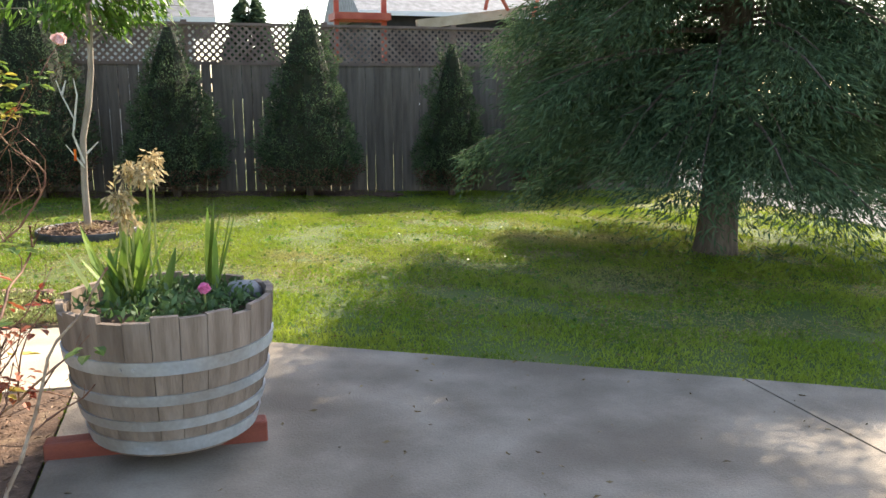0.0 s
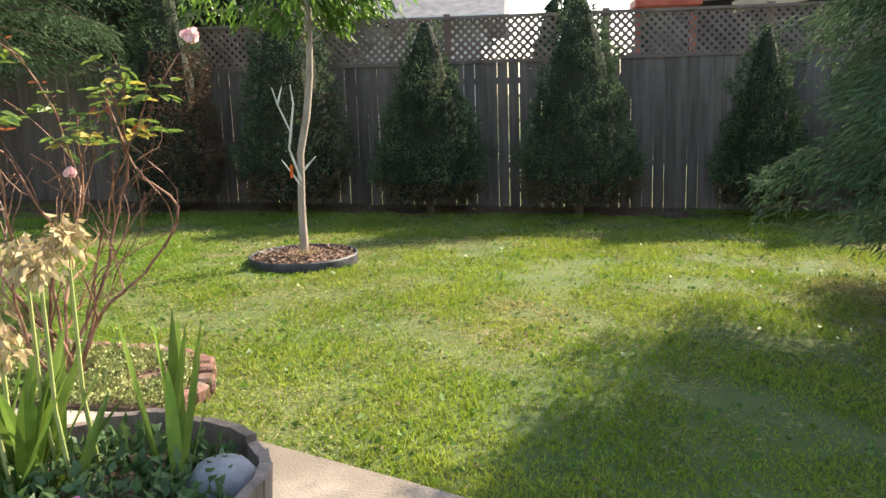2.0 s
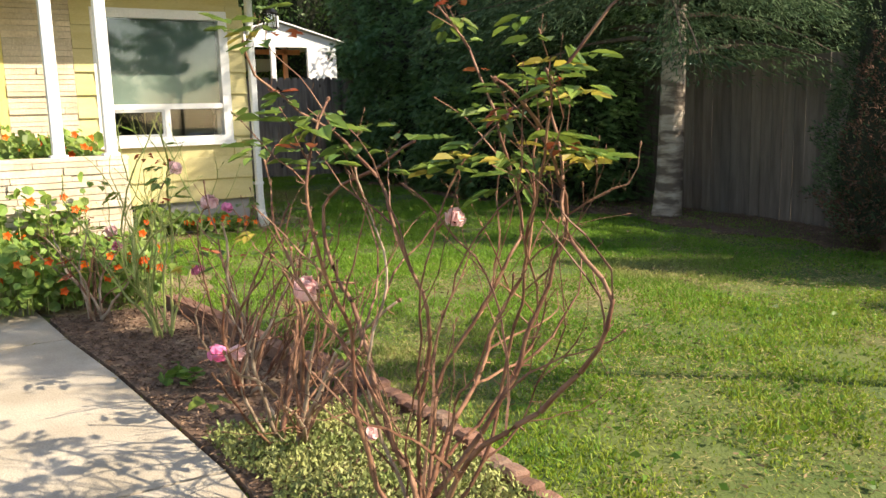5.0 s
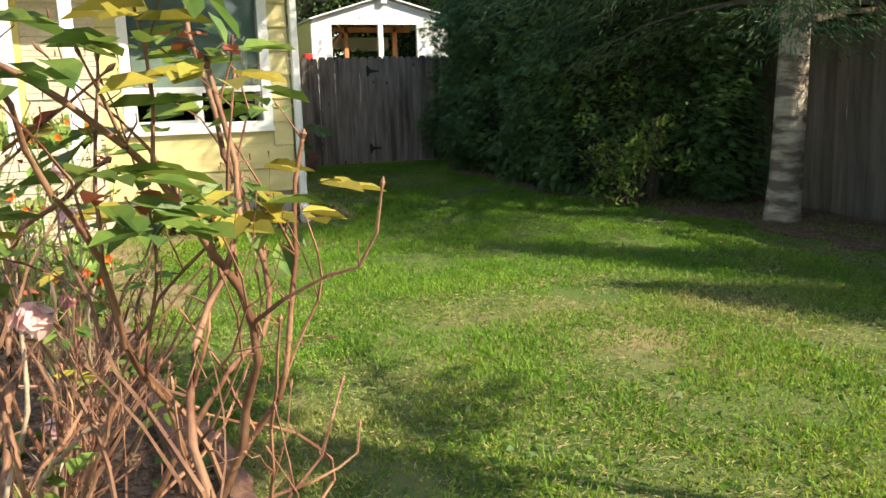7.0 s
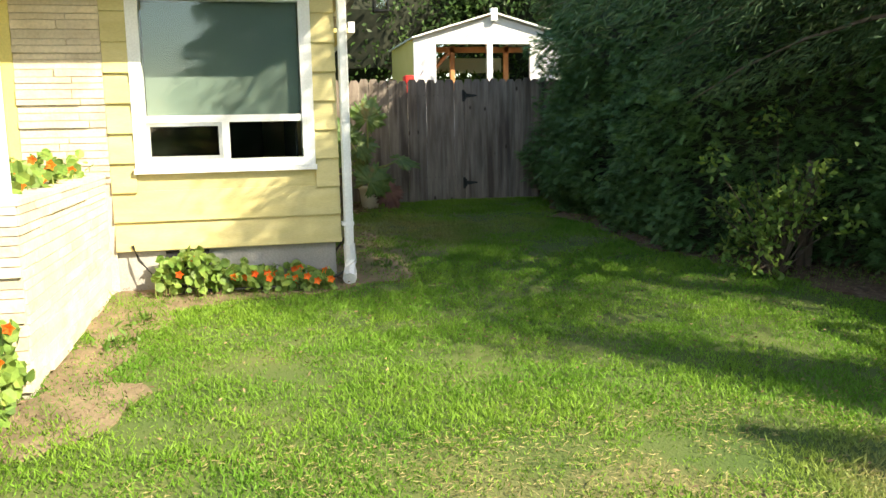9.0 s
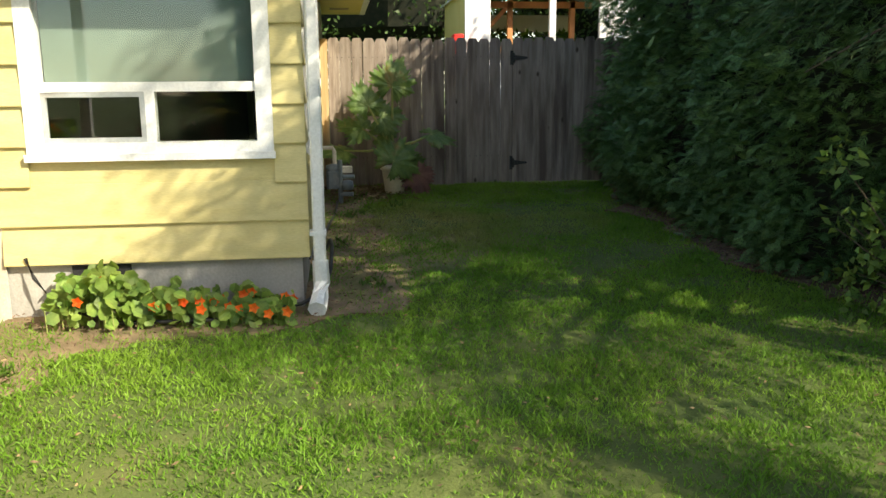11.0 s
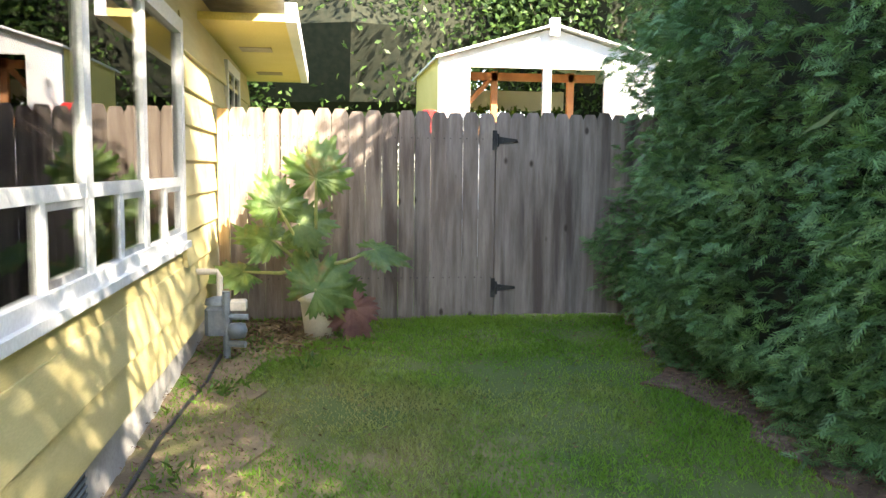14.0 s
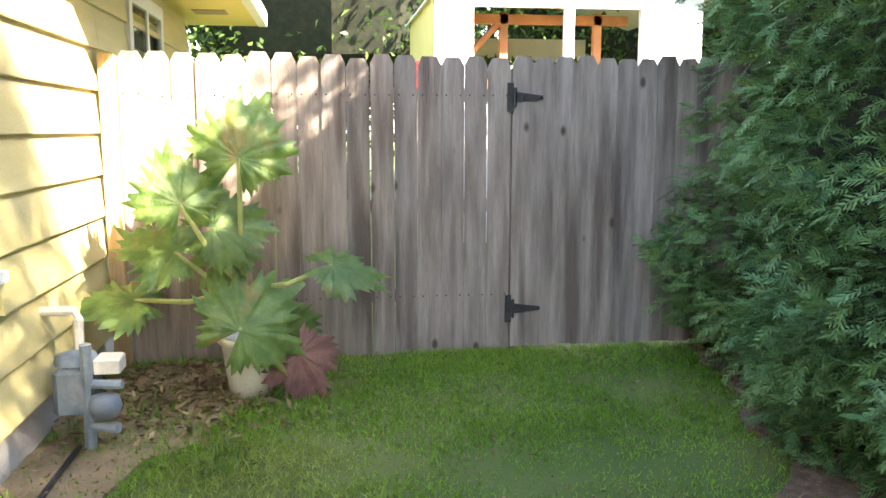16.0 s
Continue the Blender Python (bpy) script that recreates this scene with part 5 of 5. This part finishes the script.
def nasturtium(label, box, n, nf, z0, rise, seed, slope=0.0):
    x0, x1, y0, y1 = box
    t = thing("nasturtium", ((x0 + x1) / 2, (y0 + y1) / 2, z0), label, "flowers", "nasturtiums by the house")
    x, y = rng.uniform(x0, x1, n), rng.uniform(y0, y1, n)
    hgt = np.array([0.55 + 0.45 * noise.noise((a * 3, b * 3, seed)) for a, b in zip(x, y)]) * (1 - slope * (y - y0) / (y1 - y0))
    z = z0 + rise * hgt * rng.uniform(0.1, 1.0, n)
    discs("foliage", np.stack([x, y, z], 1), rand_dirs(n, 0.6) + (0.8, 0.4, 0.3), rng.uniform(0.022, 0.05, n), M_NAST, t)
    st = Geo()
    for i in range(0, n, 6):
        st.tube([(x[i] * 0.9 + (x0 + x1) / 2 * 0.1, y[i], z0), (x[i], y[i], z[i])], 0.0035, 4)
    part("stem_tangle", st, M_GREENSTEM, t, kind="stuff")
    for i in rng.integers(0, n, nf):
        c = np.array((x[i] + 0.03, y[i], z0 + rise * hgt[i] * rng.uniform(0.35, 0.95) + 0.02))
        a = np.arange(5) * 1.2566
        d = np.stack([np.full(5, 0.35), np.cos(a), np.sin(a)], 1)
        leaves("flower", np.repeat(c[None], 5, 0), d, 0.038, 0.036, M_ORANGE, t, U=np.tile((1.0, 0, 0.2), (5, 1)))


nasturtium("orange nasturtiums along the house foundation", (-9.05, -8.70, 6.5, 7.95), 620, 26, 0.22, 0.58, 2, 0.6)
nasturtium("orange nasturtiums spilling over the stone planter", (-9.0, -6.75, 5.15, 6.05), 800, 34, PT - 0.06, 0.42, 5)
nasturtium("trailing nasturtiums at the foot of the planter", (-6.4, -5.65, 4.9, 6.15), 1200, 34, 0.16, 0.8, 7)
nasturtium("trailing nasturtiums climbing over the planter end", (-6.55, -6.25, 4.95, 5.75), 260, 12, 0.5, 0.9, 9)

# ---- by the gate: pot, giant leaves, meter ----
pot = thing("plant_pot", (-13.95, 8.95, 0.36), "cream glazed plant pot on bare earth", "pot")
part("body", Geo().lathe(-13.95, 8.95, [(0, 0.36), (0.115, 0.36), (0.14, 0.55), (0.155, 0.66), (0.175, 0.665), (0.175, 0.70), (0.15, 0.70), (0.145, 0.64), (0, 0.64)], 26), M_POT, pot, smooth=True)
gun = thing("gunnera", (-13.95, 8.95, 0.64), "giant lobed rhubarb-like leaves with browning edges", "plant")


def big_leaf(c, r, face, up, seed, material, label=""):
    """Lobed, toothed, ribbed leaf with its rib line along up."""
    f = Vector(face).normalized()
    u = (Vector(up) - f * Vector(up).dot(f)).normalized()
    s = u.cross(f)
    rs = random.Random(seed)
    nr, na = 6, 84
    vs, fs = [Vector(c) - u * r * 0.45], []
    for i in range(1, nr + 1):
        for k in range(na):
            a = -2.75 + 5.5 * k / (na - 1)
            lobe = 0.70 + 0.34 * abs(math.cos(a * 2.3)) ** 0.55 - 0.10 * (abs(a) / 2.75) ** 2
            edge = r * lobe * (1.25 - 0.22 * abs(a)) * (1 + (rs.uniform(-0.08, 0.06) if i == nr else 0) + ((0.11 * (k % 3 - 1) + 0.07 * math.sin(k * 0.9)) if i == nr else (0.04 * math.sin(k * 0.9) if i == nr - 1 else 0)))
            q = edge * i / nr
            fold = 0.13 * r * abs(math.sin(a * 2.3)) * (i / nr) + 0.02 * r * math.sin(a * 14) * (i / nr) - 0.22 * r * (i / nr) ** 2 + rs.uniform(-0.006, 0.006) * r * i
            vs.append(Vector(c) - u * r * 0.45 + u * math.cos(a) * q + s * math.sin(a) * q + f * fold)
    for k in range(na - 1):
        fs.append((0, 1 + k, 2 + k))
        for i in range(nr - 1):
            b = 1 + i * na + k
            fs.append((b, b + na, b + na + 1, b + 1))
    lf = part("leaf", Geo().add(vs, fs), material, gun, label, smooth=True)
    base = Vector(c) - u * r * 0.45
    root = Vector((-13.98, 8.93, 0.95))
    part("stalk", Geo().tube([Vector((-13.95, 8.95, 0.62)), root, (root + base) / 2 + Vector((0.05, 0, -0.03)), base], [0.025, 0.02, 0.016, 0.011], 7), M_GREENSTEM, gun)


for i, (y, z, r, fc, up, m) in enumerate(((8.97, 1.80, 0.29, (1, 0.1, 0.25), (0, 0.3, 1), M_GUNN), (8.60, 1.55, 0.25, (1, 0.3, 0.35), (0, -0.25, 1), M_GUNN), (8.46, 1.20, 0.25, (0.8, 0.1, 0.75), (0, -0.8, 0.4), M_GUNN),
                                         (8.90, 1.32, 0.25, (1, 0.2, 0.55), (0, 0.9, 0.2), M_GUNN), (9.02, 0.86, 0.32, (1, 0.25, 0.5), (0.1, 0.45, 0.5), M_GUNN), (8.22, 0.90, 0.26, (0.45, 0.1, 1), (0.2, -1, 0), M_GUNN),
                                         (9.52, 1.06, 0.24, (0.5, 0.3, 1), (0.1, 1, 0), M_GUNN), (9.25, 0.52, 0.23, (1, 0.2, 0.1), (0, 0.25, -1), M_PURPLE), (8.85, 1.12, 0.2, (0.9, 0, 0.6), (0, 0.8, 0.4), M_GUNN), (9.20, 0.66, 0.22, (1, 0.4, 0.2), (0, 0.5, -0.8), M_GUNN))):
    big_leaf((-13.88 + 0.10 * math.sin(i * 2.1), y, z), r * 1.02, fc, up, i, m, "wilted purple-brown leaf" if m is M_PURPLE else "")
gm = thing("gas_meter", (-13.35, 8.22, 0.38), "grey gas meter with pipes against the house wall", "meter")
part("body", Geo().box(-13.45, -13.23, 8.12, 8.30, 0.52, 0.74, e=0.03), M_METER, gm)
part("body_cap", Geo().lathe(-13.34, 8.21, [(0.10, 0.74), (0.09, 0.78), (0.03, 0.80), (0.0, 0.80)], 14), M_METER, gm, smooth=True)
part("riser", Geo().tube([(-13.25, 8.28, 0.30), (-13.25, 8.28, 0.62), (-13.24, 8.28, 0.85)], 0.028, 9), M_METER, gm)
part("inlet_pipe", Geo().tube([(-13.38, 8.05, 0.98), (-13.38, 8.2, 0.98), (-13.37, 8.22, 0.94), (-13.37, 8.22, 0.74)], 0.024, 9), M_POT, gm, "cream painted inlet pipe")
part("regulator", Geo().lathe(-13.22, 8.36, [(0, 0.50), (0.06, 0.51), (0.075, 0.56), (0.06, 0.61), (0, 0.62)], 14), M_METER, gm, smooth=True)
part("valve", Geo().tube([(-13.25, 8.28, 0.66), (-13.22, 8.44, 0.66)], 0.022, 8), M_METER, gm)
part("valve", Geo().tube([(-13.25, 8.28, 0.46), (-13.2, 8.42, 0.46)], 0.026, 8), M_METER, gm)
part("dial", Geo().box(-13.40, -13.26, 8.30, 8.42, 0.70, 0.77, e=0.008), M_POT, gm, "pale index box")
hose = thing("hose", (-11, 8.3, 0.3), "thin black hose lying along the foundation", "hose")
part("tube", Geo().tube([(-9.0, 8.14, 0.34), (-9.2, 8.19, 0.46), (-9.5, 8.2, 0.56), (-9.8, 8.19, 0.55), (-10.0, 8.13, 0.42), (-10.3, 8.1, 0.30), (-10.9, 8.11, 0.295), (-11.5, 8.12, 0.31), (-12.0, 8.16, 0.325), (-12.6, 8.22, 0.345), (-13.2, 8.24, 0.38)], 0.013, 6), M_BLACK, hose, smooth=True)
hs = thing("hose", (-8.9, 7, 0.3), "thin black hose lying along the foundation", "hose")
part("tube", Geo().tube([(-9.06, 6.3, 0.62), (-9.03, 6.35, 0.5), (-8.95, 6.5, 0.33), (-8.8, 6.9, 0.25), (-8.78, 7.5, 0.25), (-8.95, 8.0, 0.29), (-9.0, 8.12, 0.34)], 0.013, 6), M_BLACK, hs, smooth=True)

for cx, cy, n in ((-13.6, 8.5, 40), (-12.4, 8.35, 60), (-11.0, 8.3, 30), (-9.6, 8.5, 40), (-7.4, 6.4, 60), (-8.0, 6.5, 40), (-13.0, 8.9, 50)):
    t = thing("weed", (cx, cy, float(gz(cx))), "small green weed growing in the bare earth", "plant", "weeds by the wall")
    leaves("foliage", np.array((cx, cy, float(gz(cx)) + 0.005)) + rng.normal(size=(n, 3)) * (0.09, 0.06, 0.0), rand_dirs(n, 0.6), rng.uniform(0.04, 0.10, n), 0.022, M_LEAF, t)
n = 900
x, y = rng.normal(-14.0, 0.35, n), rng.normal(8.6, 0.25, n)
k = (x > -14.5) & (x < -13.1) & (y > 8.1)
tagged(leaves("dry_litter", np.stack([x, y, gz(x) + 0.02], 1)[k], (rng.normal(size=(n, 3)) * (1, 1, 0.3))[k], rng.uniform(0.04, 0.12, n)[k], 0.022, M_DRY, kind="stuff"), "dry brown leaves heaped round the pot", "leaf litter")

lan = thing("lantern", (-9.4, 8.52, 2.5), "black metal lantern hanging under the eave", "lantern")
part("chain", Geo().tube([(-9.4, 8.52, 2.86), (-9.4, 8.52, 3.12)], 0.008, 5), M_BLACK, lan)
part("cap", Geo().lathe(-9.4, 8.52, [(0, 2.88), (0.05, 2.85), (0.10, 2.80), (0.10, 2.785), (0, 2.785)], 8), M_BLACK, lan)
part("lens", Geo().box(-9.45, -9.35, 8.47, 8.57, 2.62, 2.784), M_GLASS, lan)
for i, (x, y) in enumerate(((-9.46, 8.46), (-9.34, 8.46), (-9.46, 8.58), (-9.34, 8.58))):
    part("bar", Geo().box(x - 0.008, x + 0.008, y - 0.008, y + 0.008, 2.62, 2.785), M_BLACK, lan)
part("base", Geo().box(-9.47, -9.33, 8.45, 8.59, 2.60, 2.619), M_BLACK, lan)

# bush in front of the hedge
bu = thing("bush", (-8.25, 11.9, 0.2), "small light green leafy bush before the hedge", "shrub")
c = np.array((-8.25, 11.8, 0.75)) + rng.normal(size=(34, 3)) * (0.26, 0.2, 0.28)
n = 1100
P = c[rng.integers(0, 34, n)] + rng.normal(size=(n, 3)) * 0.07
leaves("foliage", P, rand_dirs(n, 0.1) + (0.2, -0.3, 0), rng.uniform(0.05, 0.10, n), 0.042, M_NAST, bu)
st = Geo()
for q in P[::22]:
    st.tube([(-8.25, 11.88, 0.18), tuple((np.array((-8.25, 11.88, 0.18)) + q) / 2 + (0, 0, 0.08)), tuple(q)], [0.01, 0.007, 0.003], 4)
part("stem_tangle", st, M_BARK, bu)

# ---- beyond the fences ----
shed = thing("shed", (-20, 12, 0.4), "neighbour's yellow and white garden shed with open timber front", "shed")
SX, S0, S1, SP = -19.5, 10.70, 14.1, 12.45
zz0, ze, zp = 0.4, 3.42, 3.90
for y0, y1, z0, z1 in ((S0, 11.18, zz0, 3.30), (12.32, 12.44, 2.3, 3.30), (13.3, S1, zz0, 3.30), (11.18, 13.3, zz0, 2.3)):
    part("front_panel", Geo().box(SX - 0.1, SX, y0, y1, z0, z1), M_WHITE, shed)
part("gable", Geo().add([(SX, S0, 3.30), (SX, S1, 3.30), (SX, S1, 3.44), (SX, SP, zp), (SX, S0, ze), (SX - 0.1, S0, 3.30), (SX - 0.1, S1, 3.30), (SX - 0.1, S1, 3.44), (SX - 0.1, SP, zp), (SX - 0.1, S0, ze)],
                       [(0, 1, 2, 3, 4), (9, 8, 7, 6, 5), (0, 5, 6, 1)]), M_WHITE, shed)
# stronger yellow than the back wall: this side's brightness is put into colour
part("side_wall", Geo().box(SX - 3, SX - 0.1, S0, S0 + 0.1, zz0, 3.42), M_SOFFIT, shed)
part("back_wall", Geo().box(SX - 3.1, SX - 3, S0, S1, zz0, 2.6), M_YELLOW, shed)
part("roof", Geo().add([(SX + 0.15, S0 - 0.06, ze - 0.02), (SX + 0.15, SP, zp + 0.03), (SX - 3.2, SP, zp + 0.03), (SX - 3.2, S0 - 0.06, ze - 0.02), (SX + 0.15, S0 - 0.06, ze + 0.012), (SX + 0.15, SP, zp + 0.06), (SX - 3.2, SP, zp + 0.06), (SX - 3.2, S0 - 0.06, ze + 0.012)],
                      [(0, 3, 2, 1), (4, 5, 6, 7), (0, 1, 5, 4), (0, 4, 7, 3)]), M_WHITE, shed)
part("roof", Geo().add([(SX + 0.15, SP, zp + 0.03), (SX + 0.15, S1 + 0.2, 3.42), (SX - 3.2, S1 + 0.2, 3.42), (SX - 3.2, SP, zp + 0.03), (SX + 0.15, SP, zp + 0.06), (SX + 0.15, S1 + 0.2, 3.45), (SX - 3.2, S1 + 0.2, 3.45), (SX - 3.2, SP, zp + 0.06)],
                      [(0, 3, 2, 1), (4, 5, 6, 7), (0, 1, 5, 4)]), M_WHITE, shed)
# ridge end
part("ridge_cap", Geo().box(SX + 0.02, SX + 0.14, SP - 0.07, SP + 0.07, zp - 0.12, zp + 0.14), M_WHITE, shed)
for y in (11.66, 12.9):
    part("timber_post", Geo().box(SX - 0.6, SX - 0.5, y - 0.05, y + 0.05, 2.3, 3.3), M_TIMBER, shed)
part("timber_beam", Geo().box(SX - 0.6, SX - 0.5, 11.18, 13.3, 3.16, 3.28), M_TIMBER, shed)
part("timber_rail", Geo().box(SX - 0.15, SX + 0.02, 11.18, 13.3, 2.30, 2.42), M_TIMBER, shed)
part("brace", Geo().tube([(SX - 0.55, 11.25, 2.8), (SX - 0.55, 11.62, 3.2)], 0.05, 4), M_TIMBER, shed)
part("back_shelf", Geo().box(SX - 2.9, SX - 2.6, 11.2, 13.4, 2.86, 3.2), M_WHITE, shed)
n = 700
leaves("plant_growth", np.stack([np.full(n, SX - 1.6) + rng.normal(size=n) * 0.1, rng.uniform(11.2, 13.3, n), 2.35 + 0.42 * rng.random(n) ** 1.5], 1), rand_dirs(n, 0.5), 0.14, 0.07, M_LEAF, shed, kind="stuff", label="green plants growing inside")
cn = thing("red_container", (-19.3, 10.5, 2.3), "red plastic container beside the shed", "container")
part("body", Geo().box(-19.4, -19.1, 10.42, 10.62, 2.2, 2.62, e=0.02), M_REDP, cn)
part("stand", Geo().box(-19.45, -19.05, 10.38, 10.66, 0.42, 2.2), M_TAN, cn)

broad_tree("broadleaf_tree", -25.5, 9.5, 8.5, 4.2, 1.6, 26000, 0.24, "large dark green broad-leaved tree behind the shed", trunk=0.3)
broad_tree("broadleaf_tree", -26, 16, 8.0, 4.4, 1.4, 20000, 0.24, "broad green tree beyond the fence", trunk=0.3)
broad_tree("broadleaf_tree", -24, 3.0, 7.5, 3.6, 1.6, 9000, 0.26, "broad green tree behind the house", trunk=0.25)
broad_tree("broadleaf_tree", -19, 18.5, 7.0, 3.4, 1.2, 14000, 0.22, "green tree standing behind the hedge", trunk=0.2)
for cx, cy, h, r, n in ((-8.5, 17.5, 9, 3.4, 16000), (-12.5, 16.8, 8, 3.0, 14000), (-4.6, 18.5, 8, 2.6, 11000)):
    broad_tree("dark_tree", cx, cy, h, r, 0.6, n, 0.26, "dense dark evergreen tree beyond the fence", material=M_CONIFER, trunk=0.25)


def neighbour(x0, x1, y0, y1, zw, zr, label, wallmat, ridge="x"):
    t = thing("neighbour_house", ((x0 + x1) / 2, (y0 + y1) / 2, -0.1), label, "house")
    w = part("wall", Geo().box(x0, x1, y0, y1, -0.3, zw), wallmat, t)
    o, ym = 0.5, (y0 + y1) / 2
    part("roof", Geo().add([(x0 - o, y0 - o, zw), (x1 + o, y0 - o, zw), (x1 + o, y1 + o, zw), (x0 - o, y1 + o, zw), (x0 - o, ym, zr), (x1 + o, ym, zr)], [(0, 1, 5, 4), (2, 3, 4, 5), (1, 2, 5), (3, 0, 4), (3, 2, 1, 0)]), M_ROOF, t)
    part("gutter", Geo().box(x0 - o, x1 + o, y0 - o - 0.1, y0 - o - 0.004, zw - 0.08, zw + 0.06), M_WHITE, t)
    for x in np.arange(x0 + 1.2, x1 - 1, 2.8):
        f = part("window", Geo().box(x, x + 1.2, y0 - 0.05, y0 - 0.004, 1.0, 2.2), M_WHITE, t)
        part("pane", Geo().box(x + 0.08, x + 1.12, y0 - 0.06, y0 - 0.054, 1.08, 2.12), M_DARK, f)


neighbour(-9.5, 0.0, 20.5, 27, 3.05, 5.0, "grey neighbour house with a low shingled roof", M_NWALL)
neighbour(5.5, 15, 27, 34, 3.9, 6.0, "dark neighbour house beyond the lattice fence", M_DARK)
fr = thing("playset", (6.2, 20.5, 0), "orange-red steel frame with a tan beam beyond the fence", "playset")
for x, y in ((3.4, 21), (4.6, 21), (9.0, 19.5), (9.9, 19.5)):
    part("upright", Geo().box(x - 0.06, x + 0.06, y - 0.06, y + 0.06, -0.2, 3.9 if x < 5 else 4.2), M_ORPAINT, fr)
part("deck", Geo().box(3.3, 4.7, 20.6, 21.6, 3.2, 3.36), M_ORPAINT, fr)
part("tan_beam", Geo().tube([(5.2, 20.0, 3.05), (9.5, 20.0, 3.62)], 0.16, 4), M_TAN, fr)
part("tan_post", Geo().box(9.35, 9.7, 19.2, 19.4, -0.2, 4.6), M_TAN, fr)
for a, b in (((8.0, 19.6, 3.1), (8.3, 19.6, 4.2)), ((8.3, 19.6, 4.2), (9.0, 19.6, 3.3)), ((6.9, 19.6, 4.2), (7.4, 19.6, 3.4)), ((6.8, 19.6, 3.4), (7.0, 19.6, 4.3)), ((8.2, 19.6, 3.9), (9.4, 19.6, 4.1)), ((8.0, 19.6, 3.15), (9.5, 19.6, 3.25))):
    part("bar", Geo().tube([a, b], 0.045, 6), M_ORPAINT, fr)
for i in range(9):
    cx = -14 + i * 5.5 + trnd.uniform(-1.5, 1.5)
    cy = 46 + trnd.uniform(-4, 8)
    h = trnd.uniform(7, 12)
    t = thing("far_conifer", (cx, cy, -0.2), "tall conifer far behind the houses", "tree", "far conifers")
    part("trunk", Geo().tube([(cx, cy, -0.3), (cx, cy, h * 0.9)], [0.2, 0.03], 6), M_BARK, t)
    n = 2600
    u = 1 - np.sqrt(rng.random(n))
    a = rng.uniform(0, 6.2832, n)
    r = (0.24 * h * (1 - u)) * rng.uniform(0.3, 1.1, n)
    leaves("crown", np.stack([cx + r * np.cos(a), cy + r * np.sin(a), 1.2 + u * (h - 1.2)], 1), np.stack([np.cos(a), np.sin(a), np.full(n, -0.2)], 1), 0.7, 0.28, M_CONIFER, t)
# parked car by the road
car = thing("car", (16.0, 15.5, -0.3), "silver-blue car parked beside the road", "car")
cz = -0.34
prof = [(-2.1, 0.35), (2.1, 0.35), (2.15, 0.75), (1.9, 0.9), (1.0, 0.98), (0.45, 1.42), (-1.1, 1.45), (-1.75, 1.0), (-2.12, 0.9)]
vs = [(16.0 - 0.85 * (1 if z < 1.2 else 0.8), 15.5 + q, cz + z) for q, z in prof] + [(16.0 + 0.85 * (1 if z < 1.2 else 0.8), 15.5 + q, cz + z) for q, z in prof]
part("body", Geo().add(vs, [tuple(range(9)), tuple(range(17, 8, -1))] + [((i + 1) % 9, i, i + 9, (i + 1) % 9 + 9) for i in range(9)]), M_CAR, car)
part("window", Geo().add([(15.21, 14.1, cz + 1.0), (15.21, 16.3, cz + 1.0), (15.29, 15.9, cz + 1.38), (15.29, 14.45, cz + 1.38)], [(0, 1, 2, 3)]), M_DARK, car)
for s in (-0.78, 0.78):
    for q in (-1.3, 1.3):
        w = part("wheel", Geo().tube([(16 + s - 0.1, 15.5 + q, cz + 0.33), (16 + s + 0.1, 15.5 + q, cz + 0.33)], 0.33, 16), M_BLACK, car)
        part("rim", Geo().tube([(16 + s - 0.11, 15.5 + q, cz + 0.33), (16 + s + 0.11, 15.5 + q, cz + 0.33)], 0.19, 12), M_STEEL, w)

n = 260
x, y = rng.uniform(-0.6, 4.5, n), rng.uniform(0.6, 4.6, n)
k = inside(PATIO, x, y)
tagged(leaves("patio_litter", np.stack([x, y, gz(x) + 0.03], 1)[k], rng.normal(size=(n, 3))[k] * (1, 1, 0.1), rng.uniform(0.01, 0.05, n)[k], 0.012, M_DRY, kind="stuff"), "few dry leaves and crumbs on the concrete", "leaf litter")

# ---- stones of the veneer and the planter ----
ledge(veneer, "y", HX + 0.01, 5.50, 6.17, 1.15, 2.9)
ledge(body, "y", PX, PY0, PY1 + 0.02, 0.18, PT)
ledge(side, "x", PY1, HX + 0.05, PX + 0.0, 0.18, PT)
